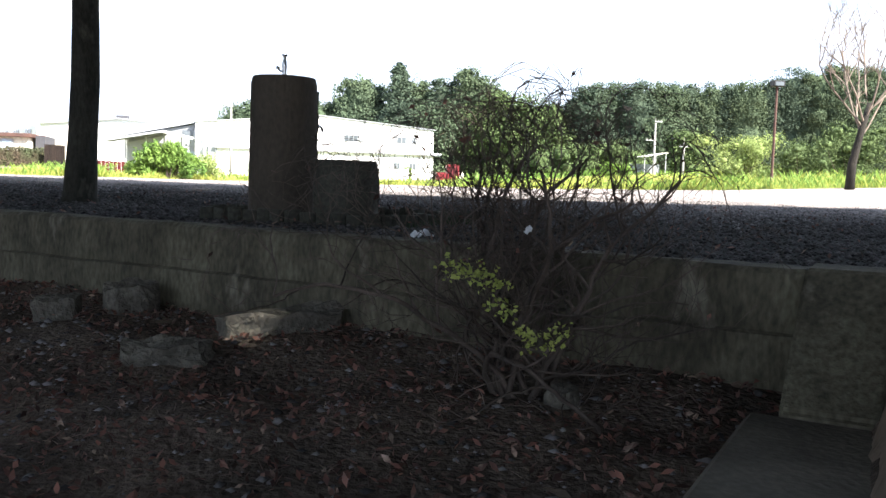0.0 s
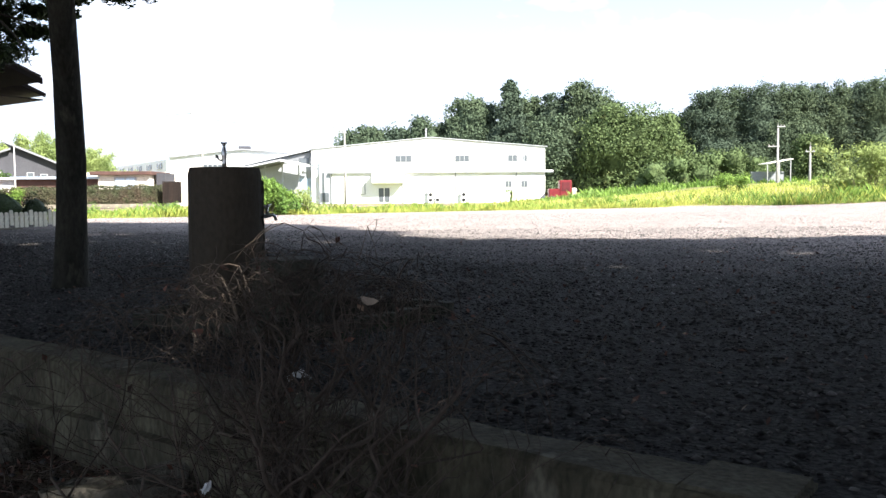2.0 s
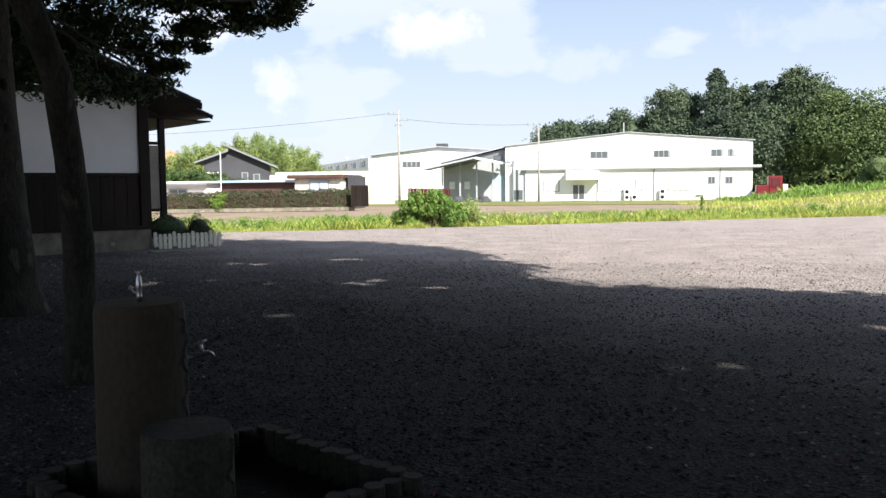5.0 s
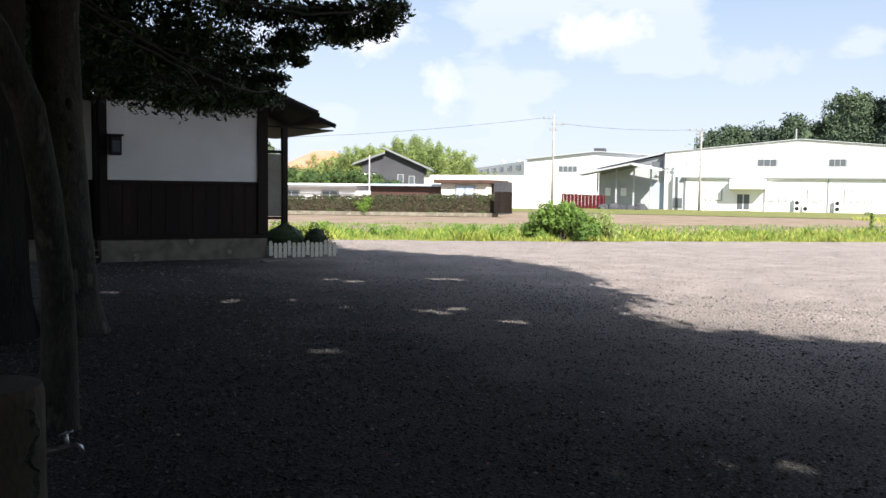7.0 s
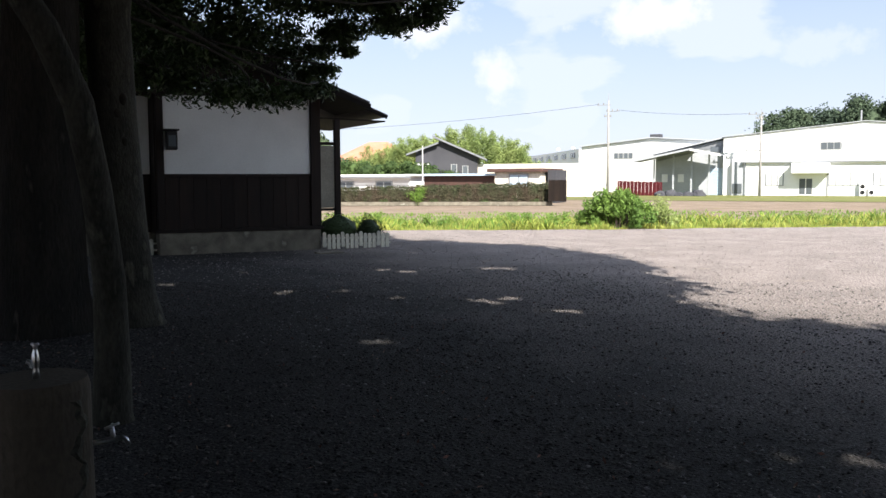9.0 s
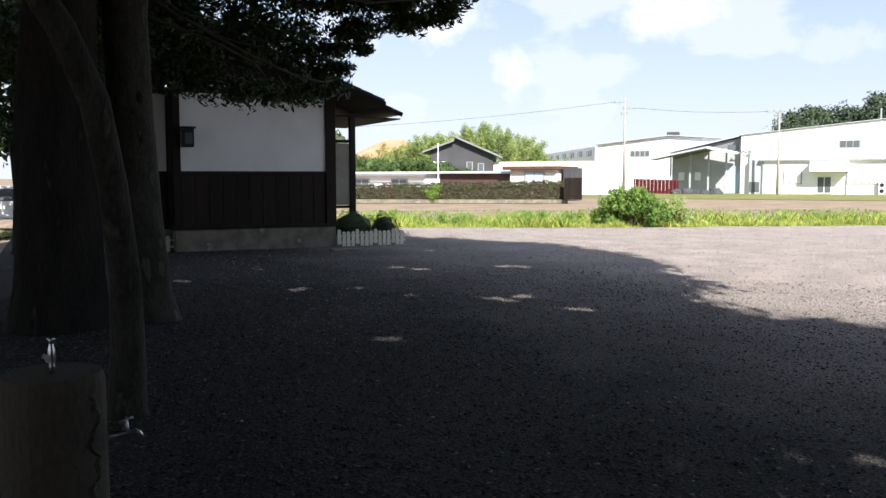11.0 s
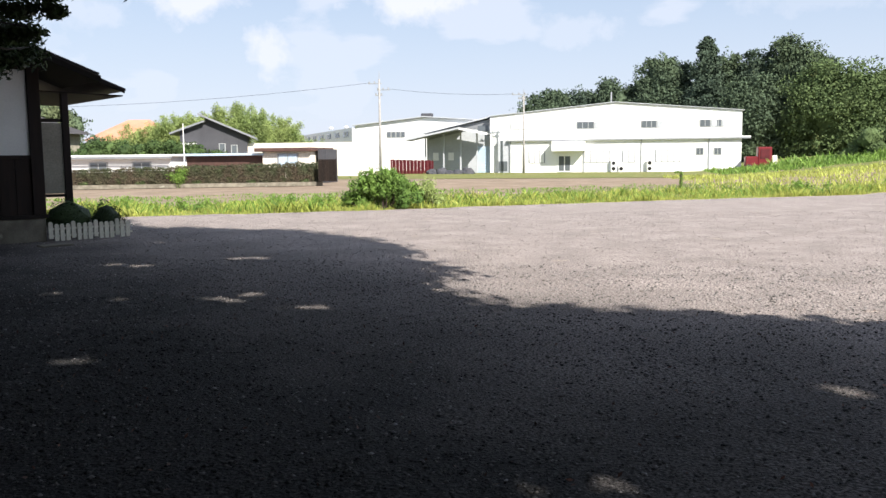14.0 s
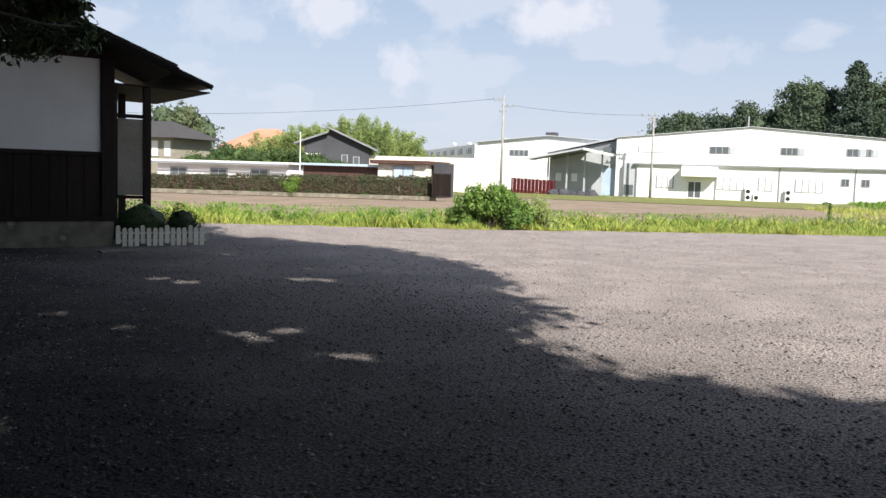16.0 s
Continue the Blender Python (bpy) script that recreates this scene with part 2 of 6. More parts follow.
M = dict(
    gravel=mat("gravel", (0.285, 0.248, 0.236), (0.215, 0.188, 0.18), 0.95, 1.1, 42, 0.9, 0.03, spec=0.15, c=(0.31, 0.26, 0.232), grain=0.7),
    # stone tones carry the light: paler for sun, darkest for tree shade
    pebble_lit=mat("sunlit_pebble", (0.25, 0.22, 0.21), (0.16, 0.143, 0.137), 0.85, 9, 90, 0.3, 0.004, island=0.35),
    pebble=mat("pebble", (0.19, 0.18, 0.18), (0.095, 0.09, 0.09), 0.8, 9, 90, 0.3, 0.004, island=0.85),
    pebble_shade=mat("shaded_pebble", (0.088, 0.082, 0.081), (0.036, 0.034, 0.034), 0.8, 9, 90, 0.3, 0.004, island=0.9, c=(0.12, 0.11, 0.1)),
    soil=mat("soil", (0.25, 0.195, 0.15), (0.185, 0.145, 0.11), 0.95, 0.5, 9, 0.6, 0.05, spec=0.1, c=(0.24, 0.2, 0.11)),
    humus=mat("humus", (0.165, 0.132, 0.105), (0.08, 0.066, 0.054), 0.95, 3, 40, 0.9, 0.03, spec=0.1, c=(0.13, 0.11, 0.09), grain=0.5),
    # earth of the kerb pit, with the shade of its depth in the colour
    shaded_soil=mat("pit_shade_earth", (0.034, 0.029, 0.024), (0.02, 0.017, 0.015), 0.9, 6, 50, 0.9, 0.02, c=(0.05, 0.042, 0.034), grain=0.5),
    grass=mat("grass", (0.46, 0.48, 0.13), (0.34, 0.4, 0.09), 0.7, 0.7, 12, 0, island=0.3, c=(0.42, 0.38, 0.13), spec=0.2, translucent=0.4),
    turf=mat("turf", (0.12, 0.145, 0.045), (0.18, 0.17, 0.07), 0.9, 0.35, 14, 0.4, 0.04, spec=0.1),
    weed=mat("weed_leaf", (0.2, 0.31, 0.06), (0.12, 0.215, 0.045), 0.6, 1.2, 20, 0, island=0.35, translucent=0.35),
    weed_dark=mat("broad_weed_leaf", (0.17, 0.27, 0.06), (0.1, 0.185, 0.042), 0.6, 1.2, 20, 0, island=0.4, translucent=0.3),
    leaf=mat("tree_leaf", (0.045, 0.075, 0.022), (0.028, 0.05, 0.016), 0.55, 1.5, 20, 0, island=0.35, translucent=0.08),
    # woodland leaves, greyed so that their colour holds the distance haze
    wood_far=mat("hazed_woodland_leaf", (0.066, 0.092, 0.058), (0.082, 0.11, 0.064), 0.9, 0.1, 2.5, 0, island=0.18, c=(0.1, 0.12, 0.064), cut=(0.4, 0.58), spec=0.05),
    bamboo=mat("bamboo_leaf", (0.3, 0.36, 0.13), (0.21, 0.28, 0.1), 0.7, 0.2, 3, 0, island=0.2, spec=0.1, translucent=0.25),
    bush=mat("bush_leaf", (0.075, 0.115, 0.04), (0.045, 0.078, 0.03), 0.75, 0.6, 8, 0, island=0.35, spec=0.1, translucent=0.15),
    palegrey=mat("pale_grey_cladding", (0.42, 0.44, 0.47), (0.36, 0.38, 0.41), 0.7, 0.5, 8, 0),
    hedge=mat("hedge_leaf", (0.045, 0.058, 0.026), (0.068, 0.05, 0.034), 0.75, 0.9, 8, 0, island=0.5, c=(0.06, 0.085, 0.03), cut=(0.4, 0.62)),
    shrub=mat("shrub_leaf", (0.03, 0.052, 0.018), (0.02, 0.036, 0.013), 0.6, 2, 20, 0, island=0.35),
    lime=mat("young_leaf", (0.46, 0.5, 0.15), (0.34, 0.4, 0.1), 0.5, 6, 40, 0, island=0.25, translucent=0.35),
    dead=mat("dead_leaf", (0.18, 0.082, 0.06), (0.095, 0.055, 0.045), 0.7, 14, 60, 0.2, 0.002, island=0.8, c=(0.27, 0.2, 0.15), cut=(0.38, 0.58)),
    pale_leaf=mat("pale_dry_leaf", (0.5, 0.42, 0.34), (0.38, 0.3, 0.24), 0.7, 20, 90, 0),
    twig=mat("twig", (0.115, 0.09, 0.074), (0.06, 0.048, 0.04), 0.85, 9, 90, 0.3, 0.002, island=0.4, c=(0.14, 0.12, 0.1), cut=(0.35, 0.68)),
    dry_twig=mat("dry_twig", (0.2, 0.16, 0.13), (0.13, 0.105, 0.09), 0.85, 4, 40, 0, island=0.3),
    bark=mat("bark", (0.025, 0.022, 0.018), (0.013, 0.012, 0.0105), 0.95, 5, 40, 0.9, 0.03, stretch=(1, 1, 0.25), c=(0.05, 0.046, 0.037), grain=0.4),
    bark_pale=mat("pale_bark", (0.046, 0.044, 0.035), (0.024, 0.0235, 0.019), 0.95, 6, 50, 0.7, 0.02, stretch=(1, 1, 0.4), c=(0.078, 0.074, 0.058), cut=(0.4, 0.6), grain=0.4),
    black_bark=mat("knot_bark", (0.03, 0.026, 0.02), (0.018, 0.015, 0.012), 0.95, 9, 60, 0.5, 0.01),
    concrete=mat("old_concrete", (0.22, 0.2, 0.16), (0.12, 0.108, 0.086), 0.92, 3.2, 45, 0.6, 0.008, c=(0.3, 0.29, 0.24)),
    moss=mat("mossy_concrete", (0.13, 0.12, 0.084), (0.065, 0.059, 0.042), 0.95, 3.4, 40, 0.7, 0.012, c=(0.185, 0.17, 0.13), cut=(0.36, 0.62), stretch=(1.3, 1.3, 0.55), grain=0.45),
    log=mat("mock_log_concrete", (0.08, 0.066, 0.05), (0.054, 0.046, 0.036), 0.9, 2.5, 45, 0.7, 0.01, stretch=(1, 1, 0.6), c=(0.1, 0.086, 0.068), grain=0.2),
    log_grey=mat("worn_log_concrete", (0.064, 0.063, 0.05), (0.036, 0.036, 0.028), 0.92, 4, 45, 0.7, 0.012, c=(0.13, 0.125, 0.1), cut=(0.35, 0.68), grain=0.4),
    chrome=mat("worn_chrome", (0.62, 0.63, 0.66), (0.45, 0.46, 0.48), 0.3, 20, 120, 0.05, 0.001, metal=1.0),
    steel=mat("galvanised_steel", (0.45, 0.46, 0.47), (0.36, 0.37, 0.38), 0.45, 6, 60, 0, metal=0.6),
    plaster=mat("white_plaster", (0.78, 0.78, 0.76), (0.71, 0.71, 0.69), 0.9, 1.2, 30, 0.1, 0.004, grain=0.04),
    timber=mat("dark_timber", (0.019, 0.0115, 0.0085), (0.0105, 0.007, 0.0055), 0.75, 2, 40, 0.4, 0.006, stretch=(6, 6, 0.6), island=0.3, c=(0.05, 0.022, 0.016), cut=(0.35, 0.7)),
    # near-black boards: eave shade is put into the colour; the gate uses it too
    dark_board=mat("shade_dark_board", (0.014, 0.011, 0.01), (0.009, 0.008, 0.007), 0.85, 2, 40, 0.3, 0.005, spec=0.15, stretch=(6, 6, 0.6)),
    board=mat("grey_board", (0.3, 0.28, 0.23), (0.24, 0.22, 0.18), 0.8, 2, 30, 0.1, 0.003),
    tile=mat("dark_roof_tile", (0.055, 0.05, 0.05), (0.035, 0.033, 0.034), 0.6, 3, 30, 0.3, 0.008, island=0.25),
    ivory=mat("ivory_paint", (0.74, 0.71, 0.6), (0.6, 0.57, 0.47), 0.7, 8, 60, 0.2, 0.003, island=0.08),
    white=mat("white_cladding", (0.83, 0.83, 0.83), (0.79, 0.79, 0.8), 0.6, 0.4, 6, 0, grain=0.04),
    offwhite=mat("cream_render", (0.72, 0.68, 0.6), (0.64, 0.6, 0.53), 0.85, 0.6, 8, 0.1, 0.01),
    greywall=mat("grey_cladding", (0.25, 0.265, 0.285), (0.2, 0.215, 0.235), 0.7, 0.5, 8, 0),
    slate=mat("slate_siding", (0.062, 0.063, 0.073), (0.048, 0.049, 0.058), 0.75, 0.5, 8, 0.1, 0.01),
    metalroof=mat("metal_roof", (0.24, 0.25, 0.27), (0.19, 0.2, 0.22), 0.5, 0.5, 8, 0, metal=0.2),
    blueroof=mat("pale_blue_roof", (0.45, 0.55, 0.66), (0.38, 0.48, 0.6), 0.5, 0.5, 8, 0),
    rust=mat("brown_fascia", (0.1, 0.055, 0.045), (0.07, 0.04, 0.035), 0.8, 2, 20, 0),
    terracotta=mat("terracotta_roof", (0.48, 0.24, 0.16), (0.42, 0.2, 0.13), 0.8, 0.6, 8, 0.2, 0.02),
    red=mat("red_paint", (0.17, 0.02, 0.026), (0.13, 0.015, 0.02), 0.45, 1.5, 20, 0),
    maroon=mat("maroon_sheet", (0.11, 0.015, 0.02), (0.07, 0.01, 0.014), 0.6, 1.5, 20, 0),
    pole=mat("concrete_pole", (0.32, 0.31, 0.3), (0.25, 0.24, 0.235), 0.85, 2, 20, 0.1, 0.004),
    black=mat("dark_metal", (0.02, 0.02, 0.022), (0.014, 0.014, 0.015), 0.5, 5, 40, 0),
    frame=mat("aluminium_frame", (0.4, 0.41, 0.42), (0.34, 0.35, 0.36), 0.4, 3, 30, 0, metal=0.4),
    stone=mat("rough_stone", (0.15, 0.137, 0.112), (0.085, 0.078, 0.065), 0.95, 5, 40, 0.8, 0.02, c=(0.25, 0.23, 0.19), grain=0.4),
    plastic=mat("white_plastic", (0.75, 0.76, 0.78), (0.6, 0.62, 0.64), 0.3, 12, 60, 0.3, 0.004),
    leaf_olive=mat("olive_wood_leaf", (0.098, 0.135, 0.056), (0.075, 0.11, 0.046), 0.8, 0.25, 3, 0, island=0.3, spec=0.1, c=(0.14, 0.155, 0.06), translucent=0.1),
    # dark wood leaves, with distance haze greyed into the colour as well
    leaf_dark=mat("hazed_dark_wood_leaf", (0.052, 0.074, 0.054), (0.064, 0.088, 0.06), 0.9, 0.2, 3, 0, island=0.18, spec=0.05, c=(0.076, 0.094, 0.058)),
    cream=mat("cream_block", (0.76, 0.71, 0.63), (0.7, 0.655, 0.58), 0.85, 0.6, 8, 0.1, 0.01),
    # pale blue stands for the haze in front of the far hill
    hill=mat("far_hill", (0.24, 0.33, 0.42), (0.22, 0.31, 0.4), 1.0, 0.02, 0.2, 0),
)
glass = bpy.data.materials.new("dark_glass")
glass.use_nodes = True
gp = glass.node_tree.nodes["Principled BSDF"]
gp.inputs["Base Color"].default_value, gp.inputs["Roughness"].default_value, gp.inputs["Metallic"].default_value = (0.1, 0.115, 0.13, 1), 0.08, 0.0
gp.inputs["Specular IOR Level"].default_value = 0.7
M["glass"] = glass
# lot gravel darkens near the trees in ragged patches: dark soil plus painted tree shade
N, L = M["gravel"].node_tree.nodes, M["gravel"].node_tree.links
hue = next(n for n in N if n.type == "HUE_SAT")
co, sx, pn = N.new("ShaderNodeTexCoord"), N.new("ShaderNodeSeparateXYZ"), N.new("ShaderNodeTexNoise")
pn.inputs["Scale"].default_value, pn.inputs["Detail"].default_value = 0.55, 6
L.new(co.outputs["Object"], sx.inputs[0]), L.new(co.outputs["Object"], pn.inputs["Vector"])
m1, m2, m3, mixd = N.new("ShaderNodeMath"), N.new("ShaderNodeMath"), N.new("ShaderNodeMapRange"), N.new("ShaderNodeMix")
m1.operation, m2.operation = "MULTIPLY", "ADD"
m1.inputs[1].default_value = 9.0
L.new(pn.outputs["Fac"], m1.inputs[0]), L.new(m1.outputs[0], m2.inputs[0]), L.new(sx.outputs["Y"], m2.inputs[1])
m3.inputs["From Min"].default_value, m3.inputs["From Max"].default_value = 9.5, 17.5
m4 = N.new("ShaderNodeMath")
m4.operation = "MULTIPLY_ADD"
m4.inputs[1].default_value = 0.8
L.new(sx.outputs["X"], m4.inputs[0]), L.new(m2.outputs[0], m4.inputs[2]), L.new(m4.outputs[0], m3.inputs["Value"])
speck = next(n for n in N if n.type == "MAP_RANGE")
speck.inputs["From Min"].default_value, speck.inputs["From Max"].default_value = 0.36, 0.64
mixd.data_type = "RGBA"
# dark end of the mix: soil with tree shade in its colour
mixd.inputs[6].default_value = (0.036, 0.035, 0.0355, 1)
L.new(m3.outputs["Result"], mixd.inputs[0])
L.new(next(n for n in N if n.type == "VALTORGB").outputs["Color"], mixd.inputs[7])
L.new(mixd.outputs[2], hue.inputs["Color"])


# ---- mesh helpers ----
def part(name, bm, material, parent=None, label="", smooth=False):
    me = bpy.data.meshes.new(name)
    bm.to_mesh(me)
    bm.free()
    me.materials.append(M[material])
    if smooth:
        me.polygons.foreach_set("use_smooth", [True] * len(me.polygons))
    ob = new(name, me)
    if parent:
        ob.parent = parent
    if label:
        ob["label"] = label
    return ob


def raw(name, verts, faces, material, parent=None, smooth=False):
    me = bpy.data.meshes.new(name)
    me.from_pydata([tuple(v) for v in verts], [], faces)
    me.materials.append(M[material])
    if smooth:
        me.polygons.foreach_set("use_smooth", [True] * len(me.polygons))
    ob = new(name, me)
    if parent:
        ob.parent = parent
    return ob


def empty(name, m, label, category, group="", kind=""):
    ob = new(name)
    ob.matrix_world = m
    return tagged(ob, label, category, group, kind)


def box(bm, x0, y0, z0, x1, y1, z1, bevel=0.0, m=None):
    r = bmesh.ops.create_cube(bm, size=1)
    for v in r["verts"]:
        v.co = Vector((x0 + (v.co.x + 0.5) * (x1 - x0), y0 + (v.co.y + 0.5) * (y1 - y0), z0 + (v.co.z + 0.5) * (z1 - z0)))
    vs = r["verts"]
    if bevel:
        es = list({e for v in vs for e in v.link_edges})
        out = bmesh.ops.bevel(bm, geom=es, offset=bevel, segments=1, affect="EDGES", profile=0.5)
        vs = list({v for f in out["faces"] for v in f.verts} | {v for v in vs if v.is_valid})
    if m:
        bmesh.ops.transform(bm, matrix=m, verts=vs)
    return bm


def boxp(name, dims, material, parent=None, bevel=0.0, label=""):
    return part(name, box(bmesh.new(), *dims, bevel=bevel), material, parent, label)


def tube(bm, pts, radii, sides=8, caps=True):
    """A tube along points, with a radius at each."""
    rings = []
    for i, p in enumerate(pts):
        p = Vector(p)
        a = Vector(pts[max(0, i - 1)])
        b = Vector(pts[min(len(pts) - 1, i + 1)])
        d = (b - a).normalized()
        s = d.cross(Vector((0.31, 0.95, 0.11)) if abs(d.z) > 0.8 else Vector((0, 0, 1))).normalized()
        t = d.cross(s)
        rings.append([bm.verts.new(p + (s * math.cos(k * math.tau / sides) + t * math.sin(k * math.tau / sides)) * radii[i]) for k in range(sides)])
    for r0, r1 in zip(rings, rings[1:]):
        for k in range(sides):
            bm.faces.new((r0[k], r0[(k + 1) % sides], r1[(k + 1) % sides], r1[k]))
    if caps:
        bm.faces.new(rings[0][::-1])
        bm.faces.new(rings[-1])
    return bm


def prism(bm, pts, y0, y1):
    """A polygon in x, z pushed from y0 to y1."""
    a = [bm.verts.new((x, y0, z)) for x, z in pts]
    b = [bm.verts.new((x, y1, z)) for x, z in pts]
    bm.faces.new(a)
    bm.faces.new(b[::-1])
    for i in range(len(pts)):
        j = (i + 1) % len(pts)
        bm.faces.new((a[j], a[i], b[i], b[j]))
    bmesh.ops.recalc_face_normals(bm, faces=bm.faces)
    return bm


rng = np.random.default_rng(7)


def sprays(pos, nrm, size, shape=0.45, jitter=0.8, long=None):
    """Vertices and quads of pointed leaves at pos, facing about nrm."""
    n = len(pos)
    d = nrm + rng.normal(0, jitter, (n, 3))
    d /= np.linalg.norm(d, axis=1, keepdims=True) + 1e-9
    a = np.cross(d, rng.normal(0, 1, (n, 3)))
    a /= np.linalg.norm(a, axis=1, keepdims=True) + 1e-9
    b = np.cross(d, a)
    s = (size * rng.uniform(0.6, 1.3, n))[:, None]
    v = np.stack([pos - a * s, pos - b * s * shape + d * s * 0.12, pos + a * s, pos + b * s * shape + d * s * 0.12], 1).reshape(-1, 3)
    f = np.arange(4 * n).reshape(-1, 4)
    return v, f


def quads(name, v, f, material, parent=None):
    me = bpy.data.meshes.new(name)
    me.vertices.add(len(v))
    me.vertices.foreach_set("co", np.ascontiguousarray(v, dtype=np.float32).ravel())
    me.loops.add(f.size)
    me.loops.foreach_set("vertex_index", np.ascontiguousarray(f, dtype=np.int32).ravel())
    me.polygons.add(len(f))
    me.polygons.foreach_set("loop_start", np.arange(0, f.size, f.shape[1], dtype=np.int32))
    me.update(calc_edges=True)
    me.materials.append(M[material])
    ob = new(name, me)
    if parent:
        ob.parent = parent
    return ob


def cloud(blobs, per, size, fill=0.55, shape=0.45):
    """Leaves over lumpy ellipsoids (x, y, z, rx, ry, rz)."""
    P, D = [], []
    for x, y, z, rx, ry, rz in blobs:
        d = rng.normal(0, 1, (per, 3))
        d /= np.linalg.norm(d, axis=1, keepdims=True)
        r = fill + (1 - fill) * rng.uniform(0, 1, per) ** 0.6
        ph = rng.uniform(0, 6.28, 3)
        r = r * (1 + 0.18 * np.sin(5 * d[:, 0] + ph[0]) + 0.15 * np.sin(7 * d[:, 1] + ph[1]) + 0.12 * np.sin(6 * d[:, 2] + ph[2]))
        P.append(np.array([x, y, z]) + d * r[:, None] * np.array([rx, ry, rz]))
        D.append(d)
    return sprays(np.concatenate(P), np.concatenate(D), size, shape)


def crown(name, blobs, per, size, material, parent=None, core=0.0, fill=0.55, shape=0.45):
    v, f = cloud(blobs, per, size, fill, shape)
    if core:
        cv, cf = [], []
        for x, y, z, rx, ry, rz in blobs:
            bm = bmesh.new()
            bmesh.ops.create_icosphere(bm, subdivisions=2, radius=1)
            o = len(v) + sum(len(q) for q in cv)
            cv.append(np.array([[x + p.co.x * rx * core * rng.uniform(0.85, 1.1), y + p.co.y * ry * core * rng.uniform(0.85, 1.1), z + p.co.z * rz * core * rng.uniform(0.85, 1.1)] for p in bm.verts]))
            cf += [[q.index + o for q in g.verts] + [g.verts[2].index + o] for g in bm.faces]
            bm.free()
        me = bpy.data.meshes.new(name)
        V = np.concatenate([v] + cv)
        me.from_pydata(V.tolist(), [], f.tolist() + [g[:3] for g in cf])
        me.materials.append(M[material])
        ob = new(name, me)
        if parent:
            ob.parent = parent
        return ob
    return quads(name, v, f, material, parent)


# ---- ground ----
WU = Vector((0.783, -0.622, 0))                      # along the low retaining wall
WN = Vector((-0.622, -0.783, 0))                     # out of the wall, to the lower ground
W0 = Vector((1.73, -3.05, 0))                        # where the wall meets the stair cheek


def lower(x, y):
    d = Vector((x, y, 0)) - W0
    return d.dot(WU), d.dot(WN)


# the drain bed inside the log kerb lies below the lot: corner and sides of the kerb
KA, KB, K0 = Vector((0.623, 0.782, 0)), Vector((-0.835, 0.55, 0)), Vector((1.28, 0.15, 0))


def sunk(x, y):
    """How far the ground is dug out at x, y."""
    dx, dy = x - K0.x, y - K0.y
    den = KA.x * KB.y - KA.y * KB.x
    u, w = -(dx * KB.y - dy * KB.x) / den, (KA.x * dy - KA.y * dx) / den
    return 0.12 if 0.0 < u < 1.22 and 0.0 < w < 1.2 else 0.0


def height(x, y):
    s, n = lower(x, y)
    rise = 0.06 * min(max(x - 13, 0), 30)
    z = -0.03 + rise * min(1, max(0, (y - 10) / 15)) - 0.55 * min(1, max(0, (y - 60) / 35)) * min(1, max(0, (32 - x) / 12))
    z -= sunk(x, y)
    if n > -0.1:
        k = min(1, max(0, (n + 0.1) / 0.08))
        z -= k * (0.35 + 0.07 * min(n, 3) + 0.05 * noise.noise((x * 1.7, y * 1.7, 0)) + 0.02 * noise.noise((x * 6, y * 6, 2)))
        if s > 0.25:
            z += k * min(1, (s - 0.25) / 0.06) * max(0, 0.36 + 0.07 * min(n, 0.5) - 0.3 * max(n - 0.5, 0))
    return z


def steps(*spans):
    out = []
    for a, b, n in spans:
        out += [a + (b - a) * i / n for i in range(n)]
    return out + [spans[-1][1]]


gx = steps((-1500, -200, 6), (-200, -40, 10), (-40, -6, 17), (-6, 5, 130), (5, 60, 28), (60, 300, 10), (300, 1500, 6))
gy = steps((-300, -30, 6), (-30, -9, 10), (-9, 1, 120), (1, 60, 40), (60, 300, 16), (300, 2500, 8))
gv = [(x, y, height(x, y)) for y in gy for x in gx]
nx = len(gx)
gf = [(j * nx + i, j * nx + i + 1, (j + 1) * nx + i + 1, (j + 1) * nx + i) for j in range(len(gy) - 1) for i in range(nx - 1)]
ground = raw("ground", gv, gf, "soil", smooth=True)
tagged(ground, "brown bare soil of the field and garden ground", "ground", kind="structure")


# gravel lot: rows between its near and far edge, with a wavering border
def far_edge(x):
    pts = [(-60, 8), (-25, 15.5), (-11.8, 22.6), (-5.5, 25.8), (-0.5, 29.2), (5.5, 33.0), (14.2, 37.8), (15.0, 34), (16.0, 29.5), (17.6, 27.3), (30, 21), (60, 10)]
    for (a, b), (c, d) in zip(pts, pts[1:]):
        if x <= c:
            return b + (d - b) * (x - a) / (c - a) + 0.35 * noise.noise((x * 0.9, 3, 0)) + 0.15 * noise.noise((x * 4, 5, 0))
    return 10


def near_edge(x):
    y = W0.y + (x - W0.x) * WU.y / WU.x - 0.02
    return max(-14, y + (0.24 if x < 1.95 else -0.1))


lx = steps((-60, -10, 40), (-10, 8, 120), (8, 60, 60))
rows_n = 90
lv, lf = [], []
for i, x in enumerate(lx):
    a, b = near_edge(x), far_edge(x)
    a = min(a, b - 1)
    for j in range(rows_n + 1):
        t = (j / rows_n) ** 1.6
        y = a + (b - a) * t
        z = 0.012 * noise.noise((x * 0.8, y * 0.8, 0)) + 0.006 * noise.noise((x * 3, y * 3, 1)) + 0.06 * min(max(x - 13, 0), 30) * min(1, max(0, (y - 10) / 15)) - (0.03 if j == rows_n else 0) - sunk(x, y)
        lv.append((x, y, z))
for i in range(len(lx) - 1):
    for j in range(rows_n):
        o = i * (rows_n + 1) + j
        lf.append((o, o + rows_n + 1, o + rows_n + 2, o + 1))
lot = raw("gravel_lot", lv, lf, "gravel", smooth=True)
